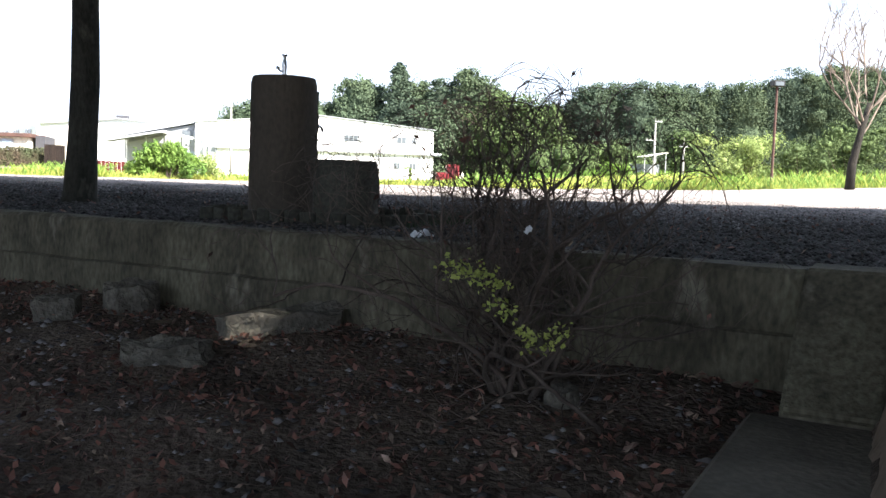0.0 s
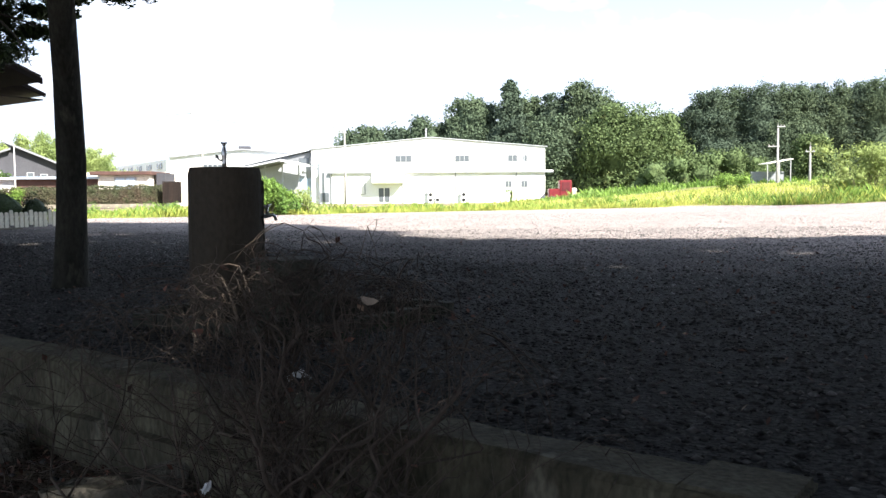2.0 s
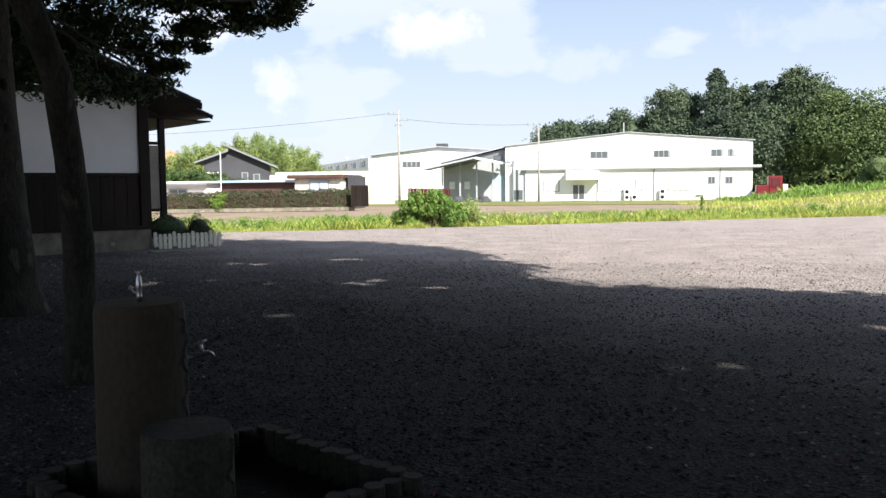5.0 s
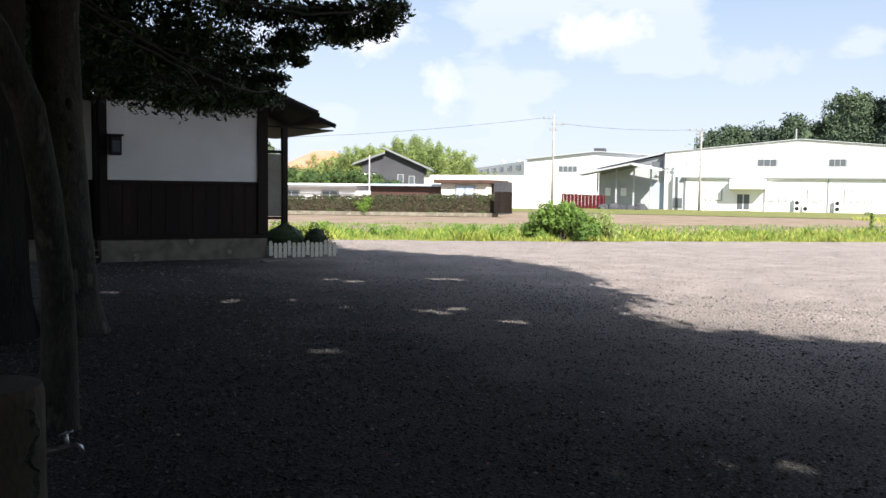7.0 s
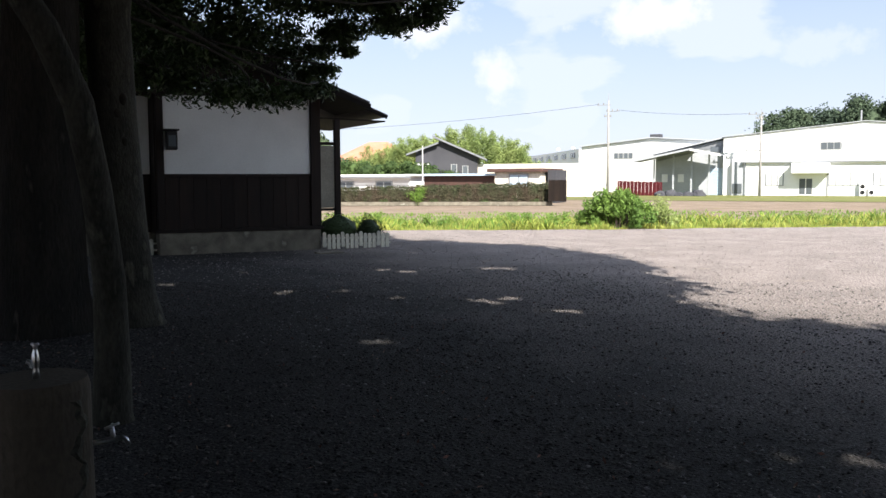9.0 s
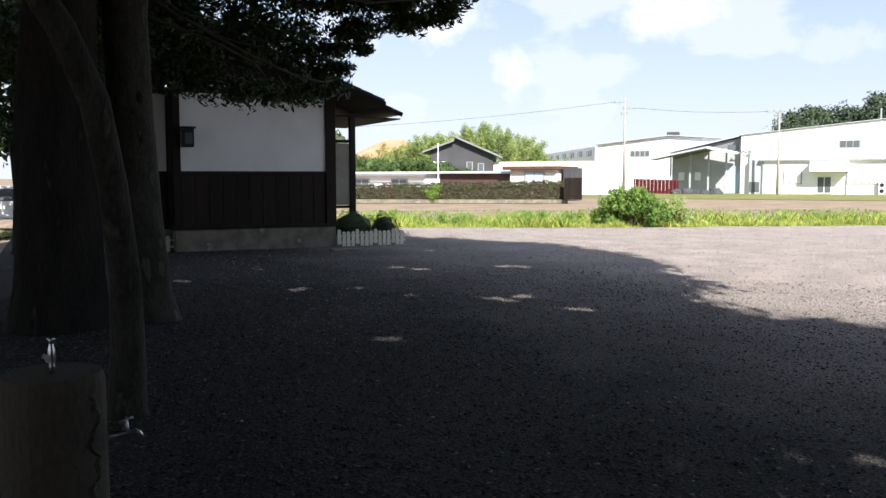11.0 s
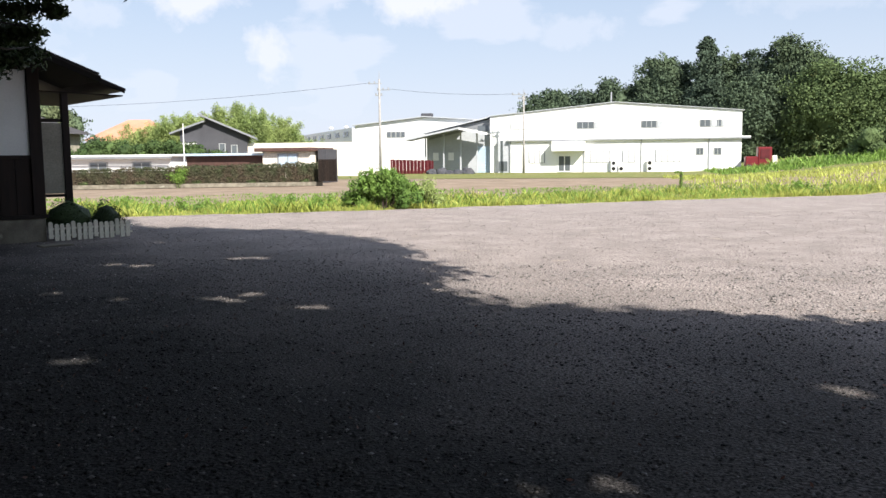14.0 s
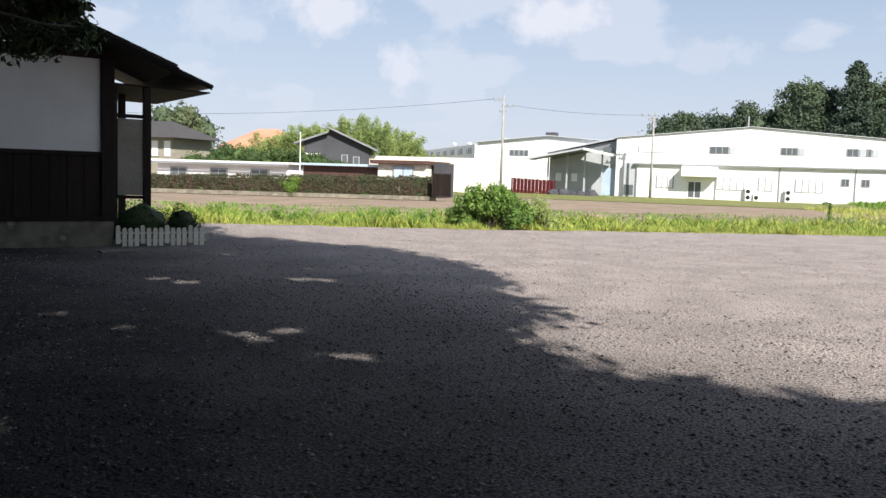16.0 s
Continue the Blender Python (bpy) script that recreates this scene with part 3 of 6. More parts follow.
tagged(lot, "grey gravel parking lot, sunlit beyond the tree shade that also darkens its colour", "gravel lot", kind="structure")

# lower ground under the bushes: dark humus
hv, hf = [], []
hn = 96
for i in range(hn + 1):
    for j in range(hn + 1):
        s, n = -14 + 22 * i / hn, -0.015 + 11 * (j / hn) ** 1.5
        p = W0 + WU * s + WN * n
        hv.append((p.x, p.y, height(p.x, p.y) + 0.012 + 0.05 * min(1, max(0, n - 3, -5 - s, s - 1.5))))
hf = [(i * (hn + 1) + j, i * (hn + 1) + j + 1, (i + 1) * (hn + 1) + j + 1, (i + 1) * (hn + 1) + j) for i in range(hn) for j in range(hn)]
tagged(raw("planting_bed", hv, hf, "humus", smooth=True), "dark humus bed below the retaining wall", "planting bed", kind="structure")

# grass in front of the works
tv, tf = [], []
for i in range(61):
    for j in range(21):
        x, y = -70 + 150 * i / 60, 0
        y0 = 74
        y = y0 + (260 - y0) * j / 20 + noise.noise((x * 0.2, j, 0))
        tv.append((x, y, height(x, y) + 0.03))
tf = [(i * 21 + j, i * 21 + 21 + j, i * 21 + 22 + j, i * 21 + j + 1) for i in range(60) for j in range(20)]
tagged(raw("lawn", tv, tf, "turf", smooth=True), "mown green turf in front of the works", "lawn", kind="structure")

# ---- retaining wall and stair cheek ----
WM = Matrix.Translation(W0) @ Matrix(((WU.x, -WN.x, 0, 0), (WU.y, -WN.y, 0, 0), (0, 0, 1, 0), (0, 0, 0, 1)))


def rough_block(name, prof, a, b, n, material, m, amp=0.008):
    """A profile (depth, z) run from a to b with a worn surface."""
    vs, fs = [], []
    k = len(prof)
    for i in range(n + 1):
        s = a + (b - a) * i / n
        for d, z in prof:
            q = noise.noise((s * 3, d * 5, z * 5)) * amp + noise.noise((s * 14, d * 14, z * 14)) * amp * 0.5
            vs.append(m @ Vector((s, d + q, z + q)))
    for i in range(n):
        for j in range(k):
            fs.append((i * k + j, (i + 1) * k + j, (i + 1) * k + (j + 1) % k, i * k + (j + 1) % k))
    fs += [tuple(range(k)), tuple(range(n * k + k - 1, n * k - 1, -1))]
    return raw(name, vs, fs, material)


wall_prof = [(0.22, -0.6), (0.22, 0.0), (0.21, 0.018), (0.02, 0.022), (0.0, 0.005), (-0.004, -0.06), (-0.004, -0.12), (-0.006, -0.19), (-0.036, -0.2), (-0.038, -0.29), (-0.02, -0.6)]
tagged(rough_block("retaining_wall", wall_prof, -9.0, 0.0, 220, "moss", WM), "low weathered concrete retaining wall with dark stains", "retaining wall", kind="structure")
cheek = empty("stair_cheek", WM, "mossy concrete stair cheek with a sloping top", "stair cheek")
cb = bmesh.new()
prof = [(0.25, -0.75), (0.25, 0.03), (-0.0, 0.03), (-0.45, -0.34), (-0.45, -0.75)]
a = [cb.verts.new((0.0, d, z)) for d, z in prof]
b = [cb.verts.new((0.27, d, z)) for d, z in prof]
cb.faces.new(a[::-1]), cb.faces.new(b)
for i in range(5):
    cb.faces.new((a[i], a[(i + 1) % 5], b[(i + 1) % 5], b[i]))
bmesh.ops.recalc_face_normals(cb, faces=cb.faces)
bmesh.ops.bevel(cb, geom=list(cb.edges), offset=0.012, segments=2, affect="EDGES")
part("slope", cb, "moss", cheek)
part("footing", box(bmesh.new(), -0.09, -1.7, -0.9, 0.42, -0.43, -0.36, 0.02), "concrete", cheek)

# ---- water stand and its log kerb ----
def log_mesh(name, r, h, material, parent=None, flare=0.03, sides=28, top=0.012):
    vs, fs = [], []
    zs = [0, 0.05, 0.15, 0.35, 0.6, 0.85, 0.97, 1.0]
    for z in zs:
        k = 1 + flare * (1 - z) ** 2 - (0.05 if z == 1.0 else 0)
        for i in range(sides):
            a = i * math.tau / sides
            w = 1 + 0.018 * noise.noise((math.cos(a) * 2, math.sin(a) * 2, z * 1.3 + r * 9)) + 0.008 * noise.noise((math.cos(a) * 9, math.sin(a) * 9, z * 2))
            vs.append((math.cos(a) * r * k * w, math.sin(a) * r * k * w, z * h - (top if z == 0.97 else 0)))
    for j in range(len(zs) - 1):
        for i in range(sides):
            fs.append((j * sides + i, j * sides + (i + 1) % sides, (j + 1) * sides + (i + 1) % sides, (j + 1) * sides + i))
    fs.append(tuple(range((len(zs) - 1) * sides, len(zs) * sides)))
    return raw(name, vs, fs, material, parent, smooth=False)


stand = empty("water_stand", pose(0, 0, -0.05), "tall round mock-log concrete water stand with two taps", "water stand")
log_mesh("post", 0.208, 0.935, "log", stand)

def lathe(bm, prof, m, sides=14):
    rings = [[bm.verts.new(m @ Vector((math.cos(i * math.tau / sides) * r, math.sin(i * math.tau / sides) * r, z))) for i in range(sides)] for r, z in prof]
    for a, b in zip(rings, rings[1:]):
        for i in range(sides):
            bm.faces.new((a[i], a[(i + 1) % sides], b[(i + 1) % sides], b[i]))
    bm.faces.new(rings[0][::-1]), bm.faces.new(rings[-1])
    return bm


# drinking fountain on top: a bulbous spout with a cross handle and a side lever
ft = lathe(bmesh.new(), [(0.014, 0), (0.014, 0.035), (0.0125, 0.045), (0.0155, 0.065), (0.0165, 0.08), (0.0145, 0.105), (0.0095, 0.122), (0.0085, 0.132), (0.011, 0.138), (0.011, 0.148), (0.004, 0.152)], pose(0, 0, 0.93))
fountain = part("drinking_spout", ft, "chrome", stand, "bulbous chrome drinking spout", True)
hb = bmesh.new()
for s in (-1, 1):
    bmesh.ops.create_uvsphere(hb, u_segments=10, v_segments=8, radius=0.0075, matrix=pose(s * 0.011, s * 0.004, 1.077))
part("knob", hb, "chrome", fountain, smooth=True)
part("lever", tube(tube(bmesh.new(), [(-0.01, 0, 0.975), (-0.03, 0, 0.98), (-0.042, 0, 1.0)], [0.007, 0.006, 0.012], 8), [(-0.042, 0, 0.995), (-0.048, 0, 1.01)], [0.015, 0.003], 8), "chrome", fountain, smooth=True)
# side tap
td = Vector((0.72, 0.69, 0))
tp = lambda r, z, s=0: td * r + Vector((-td.y, td.x, 0)) * s + Vector((0, 0, z + 0.05))
tapb = tube(bmesh.new(), [tp(0.18, 0.59), tp(0.24, 0.592), tp(0.29, 0.6), tp(0.325, 0.605), tp(0.342, 0.595), tp(0.352, 0.57)], [0.012, 0.012, 0.015, 0.01, 0.01, 0.009], 10)
tube(tapb, [tp(0.29, 0.6), tp(0.285, 0.655)], [0.012, 0.009], 10)
tap = part("tap", tapb, "chrome", stand, "chrome tap with a crossbar handle", True)
part("handle", tube(tube(bmesh.new(), [tp(0.255, 0.648), tp(0.315, 0.668)], [0.006, 0.006], 8), [tp(0.285, 0.657, -0.03), tp(0.285, 0.657, 0.03)], [0.006, 0.006], 8), "chrome", tap, smooth=True)

def bark_strip(parent, r, h, turn, label):
    """A raised, ragged strip of mock bark down the side of a log."""
    b, rows = bmesh.new(), []
    n = int(h / 0.03)
    for k in range(n):
        a = radians(turn + 6 * math.sin(k * 0.9) + 3 * math.sin(k * 2.3))
        w = radians(8 + 4 * math.sin(k * 1.7))
        rows.append([b.verts.new((math.cos(a + q * w) * rr, math.sin(a + q * w) * rr, 0.08 + k * 0.03)) for q, rr in ((-1, r - 0.003), (-0.3, r + 0.014), (0.4, r + 0.009), (1, r - 0.003))])
    for r0, r1 in zip(rows, rows[1:]):
        for i in range(3):
            b.faces.new((r0[i], r0[i + 1], r1[i + 1], r1[i]))
    return part("bark_strip", b, "log_grey", parent, label)


bark_strip(stand, 0.208, 0.81, 10, "pale ragged mock bark")
stump = empty("stump_step", pose(0.386, -0.29, -0.05), "short grey mock-log concrete step beside the stand", "step stump")
log_mesh("stump", 0.195, 0.425, "log_grey", stump)
bark_strip(stump, 0.195, 0.33, 5, "pale ragged mock bark")

kerb = empty("log_kerb", pose(0, 0, 0), "kerb of short mock-log stakes round a drain bed", "kerb")
stake = None
for p0, d, n in ((K0, -KA, 12), (K0 - KA * 1.24, KB, 12), (K0, KB, 12), (K0 + KB * 1.24, -KA, 12)):
    for i in range(n):
        p = p0 + d * (i * 0.103)
        if stake is None:
            stake = log_mesh("stake", 0.05, 0.2, "log_grey", kerb, sides=12, top=0.004)
            o = stake
        else:
            o = new("stake", stake.data)
            o.parent = kerb
        o.matrix_basis = pose(p.x, p.y, -0.135 + rng.uniform(-0.008, 0.008), rng.uniform(-3, 3), rng.uniform(-3, 3), rng.uniform(0, 360))
# pit floor, coloured near black to stand for the shade inside the kerb
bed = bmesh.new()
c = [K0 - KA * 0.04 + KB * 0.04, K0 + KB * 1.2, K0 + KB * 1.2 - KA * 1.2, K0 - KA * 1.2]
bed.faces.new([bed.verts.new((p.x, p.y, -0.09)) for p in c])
tagged(part("drain_bed", bed, "shaded_soil"), "earth inside the log kerb, pit shade put into its dark colour", "drain bed", kind="structure")

# ---- hut ----
HM = Matrix.Translation((-8.98, 15.05, 0)) @ Matrix(((0.611, -0.791, 0, 0), (0.791, 0.611, 0, 0), (0, 0, 1, 0), (0, 0, 0, 1)))
hut = empty("hut", HM, "old white-plastered hut with dark timber boards and a broad tiled roof", "hut")
boxp("plinth", (-3.7, -0.04, -0.1, 0.1, 5.0, 0.5), "concrete", hut, 0.015, "grey concrete plinth")
boxp("plinth", (-5.4, 0.56, -0.1, -3.71, 5.0, 0.5), "concrete", hut, 0.015, "grey concrete plinth")
boxp("sill", (-3.78, -0.07, 0.5, 0.16, 5.0, 0.58), "timber", hut, 0.008)
boxp("sill", (-5.4, 0.53, 0.5, -3.79, 5.0, 0.58), "timber", hut, 0.008)
boxp("core", (-3.75, 0.04, 0.58, 0.1, 4.95, 3.75), "timber", hut)
boxp("core", (-5.35, 0.64, 0.58, -3.76, 4.95, 4.0), "timber", hut)
for i in range(11):
    boxp("weatherboard", (-3.54 + i * 0.31, 0.0, 0.58, -3.54 + i * 0.31 + 0.304, 0.035, 1.76), "timber", hut, 0.006)
for i in range(5):
    boxp("weatherboard", (-5.3 + i * 0.3, 0.6, 0.58, -5.3 + i * 0.3 + 0.294, 0.635, 1.76), "timber", hut, 0.006)
boxp("rail", (-3.75, -0.03, 1.76, 0.1, 0.04, 1.84), "timber", hut, 0.006)
boxp("rail", (-5.4, 0.57, 1.76, -3.77, 0.64, 1.84), "timber", hut, 0.006)
boxp("plaster_panel", (-3.55, 0.008, 1.842, -0.13, 0.036, 3.62), "plaster", hut, 0, "white plaster panel")
boxp("plaster_panel", (-4.5, 0.608, 1.842, -3.78, 0.636, 3.62), "plaster", hut)
boxp("plaster_panel", (-5.25, 0.608, 1.842, -4.72, 0.636, 3.62), "plaster", hut)
for a, w, y in ((-4.72, 0.22, 0.6), (-3.72, 0.17, 0.0), (-0.13, 0.25, 0.0)):
    boxp("post", (a, y - 0.05, 0.58, a + w, y + 0.037, 3.8), "timber", hut, 0.008)
boxp("beam", (-3.8, -0.06, 3.62, 0.16, 0.05, 3.78), "timber", hut, 0.008)
boxp("beam", (-5.4, 0.54, 3.62, -3.81, 0.65, 3.84), "timber", hut, 0.008)
meter = boxp("meter_box", (-3.52, -0.3, 2.38, -3.28, -0.06, 2.8), "black", hut, 0.02, "dark lantern-like box bracketed off the corner post")
boxp("cover", (-3.48, -0.315, 2.45, -3.32, -0.301, 2.7), "glass", meter)
boxp("cap", (-3.56, -0.34, 2.8, -3.24, -0.02, 2.84), "black", meter, 0.008)
boxp("bracket", (-3.44, -0.06, 2.55, -3.36, 0.008, 2.62), "black", meter)
gb = bmesh.new()
prism(gb, [(-5.35, 3.8), (-0.2, 3.8), (-5.2, 5.65), (-5.35, 5.6)], 0.0, 0.06)
part("gable", gb, "timber", hut)


def slab(name, pts, thick, y0, y1, material, parent, label=""):
    b = bmesh.new()
    (x0, z0), (x1, z1) = pts
    prism(b, [(x0, z0), (x1, z1), (x1, z1 - thick), (x0, z0 - thick)], y0, y1)
    return part(name, b, material, parent, label)


roof = slab("roof", ((-5.2, 5.97), (1.17, 3.51)), 0.07, -0.75, 1.6, "tile", hut, "dark tiled roof slope")
slab("roof", ((-6.2, 5.58), (-5.2, 5.97)), 0.14, -0.75, 1.6, "tile", hut)
slab("bargeboard", ((-5.2, 5.92), (1.13, 3.475)), 0.12, -0.83, -0.755, "dark_board", hut, "dark timber bargeboard")
# underside boards, darkened in colour for the shade below the eave
slab("soffit", ((-5.2, 5.88), (1.08, 3.43)), 0.04, -0.7, 1.6, "dark_board", hut)
low = slab("side_roof", ((0.9, 4.13), (2.62, 3.46)), 0.06, 1.7, 6.4, "tile", hut, "lower tiled eave over the side passage")
slab("fascia", ((0.9, 4.09), (2.58, 3.435)), 0.09, 1.66, 1.698, "dark_board", low)
slab("ceiling_board", ((0.3, 3.35), (2.55, 3.30)), 0.03, 1.72, 6.4, "dark_board", low)
for i in range(21):
    slab("roof_tile", ((-5.2 + i * 0.3, 6.0 - i * 0.3 * 0.386), (-5.2 + i * 0.3 + 0.33, 6.0 - i * 0.3 * 0.386 - 0.12)), 0.03, -0.78, 1.6, "tile", roof)
for y in (1.75, 4.2):
    boxp("veranda_post", (1.1, y, 0.0, 1.26, y + 0.14, 3.3), "timber", hut, 0.01)
boxp("veranda_post", (0.42, 1.75, 0.0, 0.55, 1.88, 3.3), "timber", hut, 0.01)
boxp("notice_board", (0.56, 1.79, 0.95, 1.09, 1.84, 2.6), "board", hut, 0.004, "blank grey board between the posts")
boxp("cross_rail", (0.42, 1.78, 2.62, 1.2, 1.85, 2.7), "timber", hut, 0.004)
boxp("cross_rail", (0.42, 1.78, 0.87, 1.2, 1.85, 0.94), "timber", hut, 0.004)


def picket_fence(x0, x1, y, label):
    f = empty("picket_fence", HM @ pose((x0 + x1) / 2, y, 0), label, "picket fence", "low picket fences")
    n = int((x1 - x0) / 0.118)
    src = None
    for i in range(n):
        x = -(x1 - x0) / 2 + i * 0.118
        if src is None:
            bm = bmesh.new()
            prism(bm, [(0, 0.0), (0.086, 0.0), (0.086, 0.335), (0.062, 0.365), (0.026, 0.365), (0, 0.335)], -0.02, 0.02)
            src = o = part("picket", bm, "ivory", f)
        else:
            o = new("picket", src.data)
            o.parent = f
        o.matrix_basis = pose(x, 0, 0.0 if i % 4 else 0.05, 0, rng.uniform(-1.2, 1.2), 0)
    for z in (0.09, 0.24):
        boxp("rail", (-(x1 - x0) / 2, 0.022, z, (x1 - x0) / 2, 0.05, z + 0.04), "ivory", f)
    return f


picket_fence(0.12, 1.93, -0.12, "low ivory picket fence in front of clipped shrubs")
picket_fence(-4.6, -3.72, 0.2, "short low ivory picket fence by the wall")
for x, y, r, h in ((0.8, 0.66, 0.6, 0.8), (1.62, 0.62, 0.33, 0.68)):
    s = empty("clipped_shrub", HM @ pose(x, y, 0), "dark rounded clipped shrub behind the picket fence", "shrub", "clipped shrubs")
    crown("foliage", [(0, 0, h * 0.55, r, r * 0.8, h * 0.5)], 2800, 0.022, "shrub", s, core=0.9, fill=0.9)
    part("stem", tube(bmesh.new(), [(0, 0, -0.05), (0, 0, 0.3)], [0.04, 0.03], 6), "twig", s)


cover = empty("drain_cover", pose(-8.05, 14.2, 0.0, 0, 0, 52), "flat grey concrete drain cover in the gravel", "drain cover")
boxp("slab", (-0.3, -0.2, -0.03, 0.3, 0.2, 0.035), "concrete", cover, 0.01)
for k in (-1, 1):
    boxp("lifting_slot", (k * 0.17 - 0.05, -0.03, 0.0355, k * 0.17 + 0.05, 0.03, 0.037), "black", cover)


# ---- trees ----
def limb(bm, a, b, r0, r1, bend=0.2, n=5, sides=7):
    a, b = Vector(a), Vector(b)
    side = (b - a).cross(Vector((rng.normal(), rng.normal(), rng.normal()))).normalized() * (b - a).length * bend
    pts = [a.lerp(b, i / n) + side * math.sin(math.pi * i / n) for i in range(n + 1)]
    tube(bm, pts, [r0 + (r1 - r0) * i / n for i in range(n + 1)], sides)


def tree(x, y, trunk, radii, blobs, per, size, label, every=2, thick=0.0, material="leaf", group="", chinks=False, wood="bark", shape=0.45):
    t = empty("tree", pose(x, y, 0), label, "tree", group)
    bm = bmesh.new()
    tube(bm, [(px - x, py - y, pz) for px, py, pz in trunk], radii, 18)
    for v in bm.verts:
        k = noise.noise((v.co.x * 5 + x, v.co.y * 5, v.co.z * 0.9)) * 0.1
        v.co.x += k * radii[0]
        v.co.y += k * radii[0]
    part("trunk", bm, wood, t, smooth=True)
    if every:
        lb = bmesh.new()
        top = Vector(trunk[-1]) - Vector((x, y, 0))
        mid = Vector(trunk[len(trunk) // 2]) - Vector((x, y, 0))
        for i, b in enumerate(blobs):
            way = [Vector(b[:3]).lerp(top + Vector((x, y, 0)), q) for q in (0.1, 0.3, 0.5, 0.7, 0.9)]
            if i % every == 0 and (not group or all(w.y - slope.y * w.z < edge(w.x - slope.x * w.z) - 1.4 for w in way)):
                limb(lb, top.lerp(mid, rng.uniform(0, 0.35)), (b[0] - x, b[1] - y, b[2] + 0.1), thick or radii[-1] * 0.55, 0.015, 0.12, 5, 5)
        part("limb", lb, "bark", t, smooth=True)
    v, f = cloud([(b[0] - x, b[1] - y, *b[2:]) for b in blobs], per, size, 0.25, shape)
    quads("crown", *(thin(v, f, x, y) if chinks else (v, f)), material, t)
    return t


# trees round and behind the walk, which shade the near half of the lot
EDGE = [(-17, 24), (-12, 22.6), (-9.1, 19.8), (-5.8, 19.0), (-3.7, 18.1), (-1.7, 15.9), (-0.7, 13.6), (0.1, 12.0), (0.4, 10.2), (1.0, 9.2), (2.0, 9.0), (2.9, 8.8), (5.5, 8.5), (8.2, 8.7), (11.8, 10.2), (22, 9.5)]


def edge(x):
    for (a, b), (c, d) in zip(EDGE, EDGE[1:]):
        if x <= c:
            return b + (d - b) * (x - a) / (c - a) + 0.45 * noise.noise((x * 1.9, 4, 0)) + 0.25 * noise.noise((x * 4.5, 8, 0))
    return 9.5


# chinks in the leaf roof: where sun flecks reach the ground
GAPS = [(-4.46, 11.44, 0.12), (-4.03, 13.88, 0.1), (-3.3, 12.62, 0.12), (-2.95, 12.7, 0.11), (-1.89, 8.6, 0.1), (-1.47, 8.44, 0.09), (-1.43, 8.96, 0.13), (-0.6, 8.09, 0.09), (-0.3, 8.15, 0.12), (-4.08, 8.6, 0.1), (-2.96, 8.28, 0.1), (-5.07, 11.56, 0.11), (-6.31, 15.11, 0.1),
        (2.1, 2.75, 0.03), (2.7, 3.05, 0.01), (3.06, 3.25, 0.04), (2.36, 2.96, -0.02), (-1.53, 5.3, 0.09), (-7.12, 8, 0.11), (-7.21, 10.07, 0.09), (-4.78, 8.03, 0.1), (3.27, 2.01, -0.01), (4.09, 2.75, 0.01), (4.67, 5.31, 0.13), (5.66, 4.86, 0.12), (0.14, -2.4, 0.07)]
# and those whose flecks fall on the hut's wall and plinth
GAPS += [(-13.08, 15.38, -0.065), (-12.73, 16.14, -0.085), (-12.6, 16.2, -0.095), (-12.37, 16.24, -0.065), (-12.45, 16.0, -0.095), (-11.84, 16.23, -0.045), (-11.95, 16.4, -0.085), (-11.23, 16.48, -0.065), (-11.1, 16.3, -0.085), (-12.53, 14.42, -0.085), (-11.1, 12.7, 0.005), (-11.25, 12.9, -0.045), (-11.58, 12.86, -0.075), (-10.55, 13.5, -0.095)]
slope = Vector((to_sun.x, to_sun.y, 0)) / to_sun.z
spots = [(11.2, -2.6), (14.5, -1.0), (9.0, -11.0), (13.5, -8.5), (0.5, -11.5), (-5.5, -8.5), (-10.5, -3.0), (-11.5, 5.5), (18.5, -6.5), (20, 1), (-5.2, 4.2)]
shade = {s: [] for s in spots}


def thin(v, f, x, y):
    """Leaves out those that would fill the chinks."""
    c = v.reshape(-1, 4, 3).mean(1)
    gx_ = c[:, 0] + x - slope.x * c[:, 2]
    gy_ = c[:, 1] + y - slope.y * c[:, 2]
    keep = np.ones(len(c), bool)
    for a, b, r in GAPS:
        keep &= np.hypot(gx_ - a, gy_ - b) > r + 0.165
    v = v.reshape(-1, 4, 3)[keep].reshape(-1, 3)
    return v, np.arange(len(v)).reshape(-1, 4)


# the slim tree beside the water stand
slim = [(-1.68, 1.92, -0.1), (-1.68, 1.92, 0.05), (-1.66, 1.92, 0.5), (-1.63, 1.9, 1.0), (-1.6, 1.78, 1.65), (-1.57, 1.62, 2.2), (-1.62, 1.42, 2.65), (-1.78, 1.2, 3.1), (-2.0, 1.0, 4.2)]
tree(-1.68, 1.92, slim, [0.17, 0.13, 0.115, 0.108, 0.103, 0.1, 0.095, 0.09, 0.07],
     [(-2.6 + rng.uniform(-1.6, 1.2), 1.4 + rng.uniform(-1.6, 1.2), 5.6 + rng.uniform(0, 1.6), 0.9, 0.9, 0.6) for _ in range(12)], 420, 0.075, "slim bowed tree with mottled bark beside the water stand", wood="bark_pale")

# the great tree, whose boughs hang before the hut
big = [(-5.2, 4.2, -0.15), (-5.2, 4.2, 0.05), (-5.2, 4.2, 0.5), (-5.18, 4.2, 1.3), (-5.15, 4.2, 2.4), (-5.05, 4.2, 3.6), (-4.9, 4.2, 5.0)]
hang = []
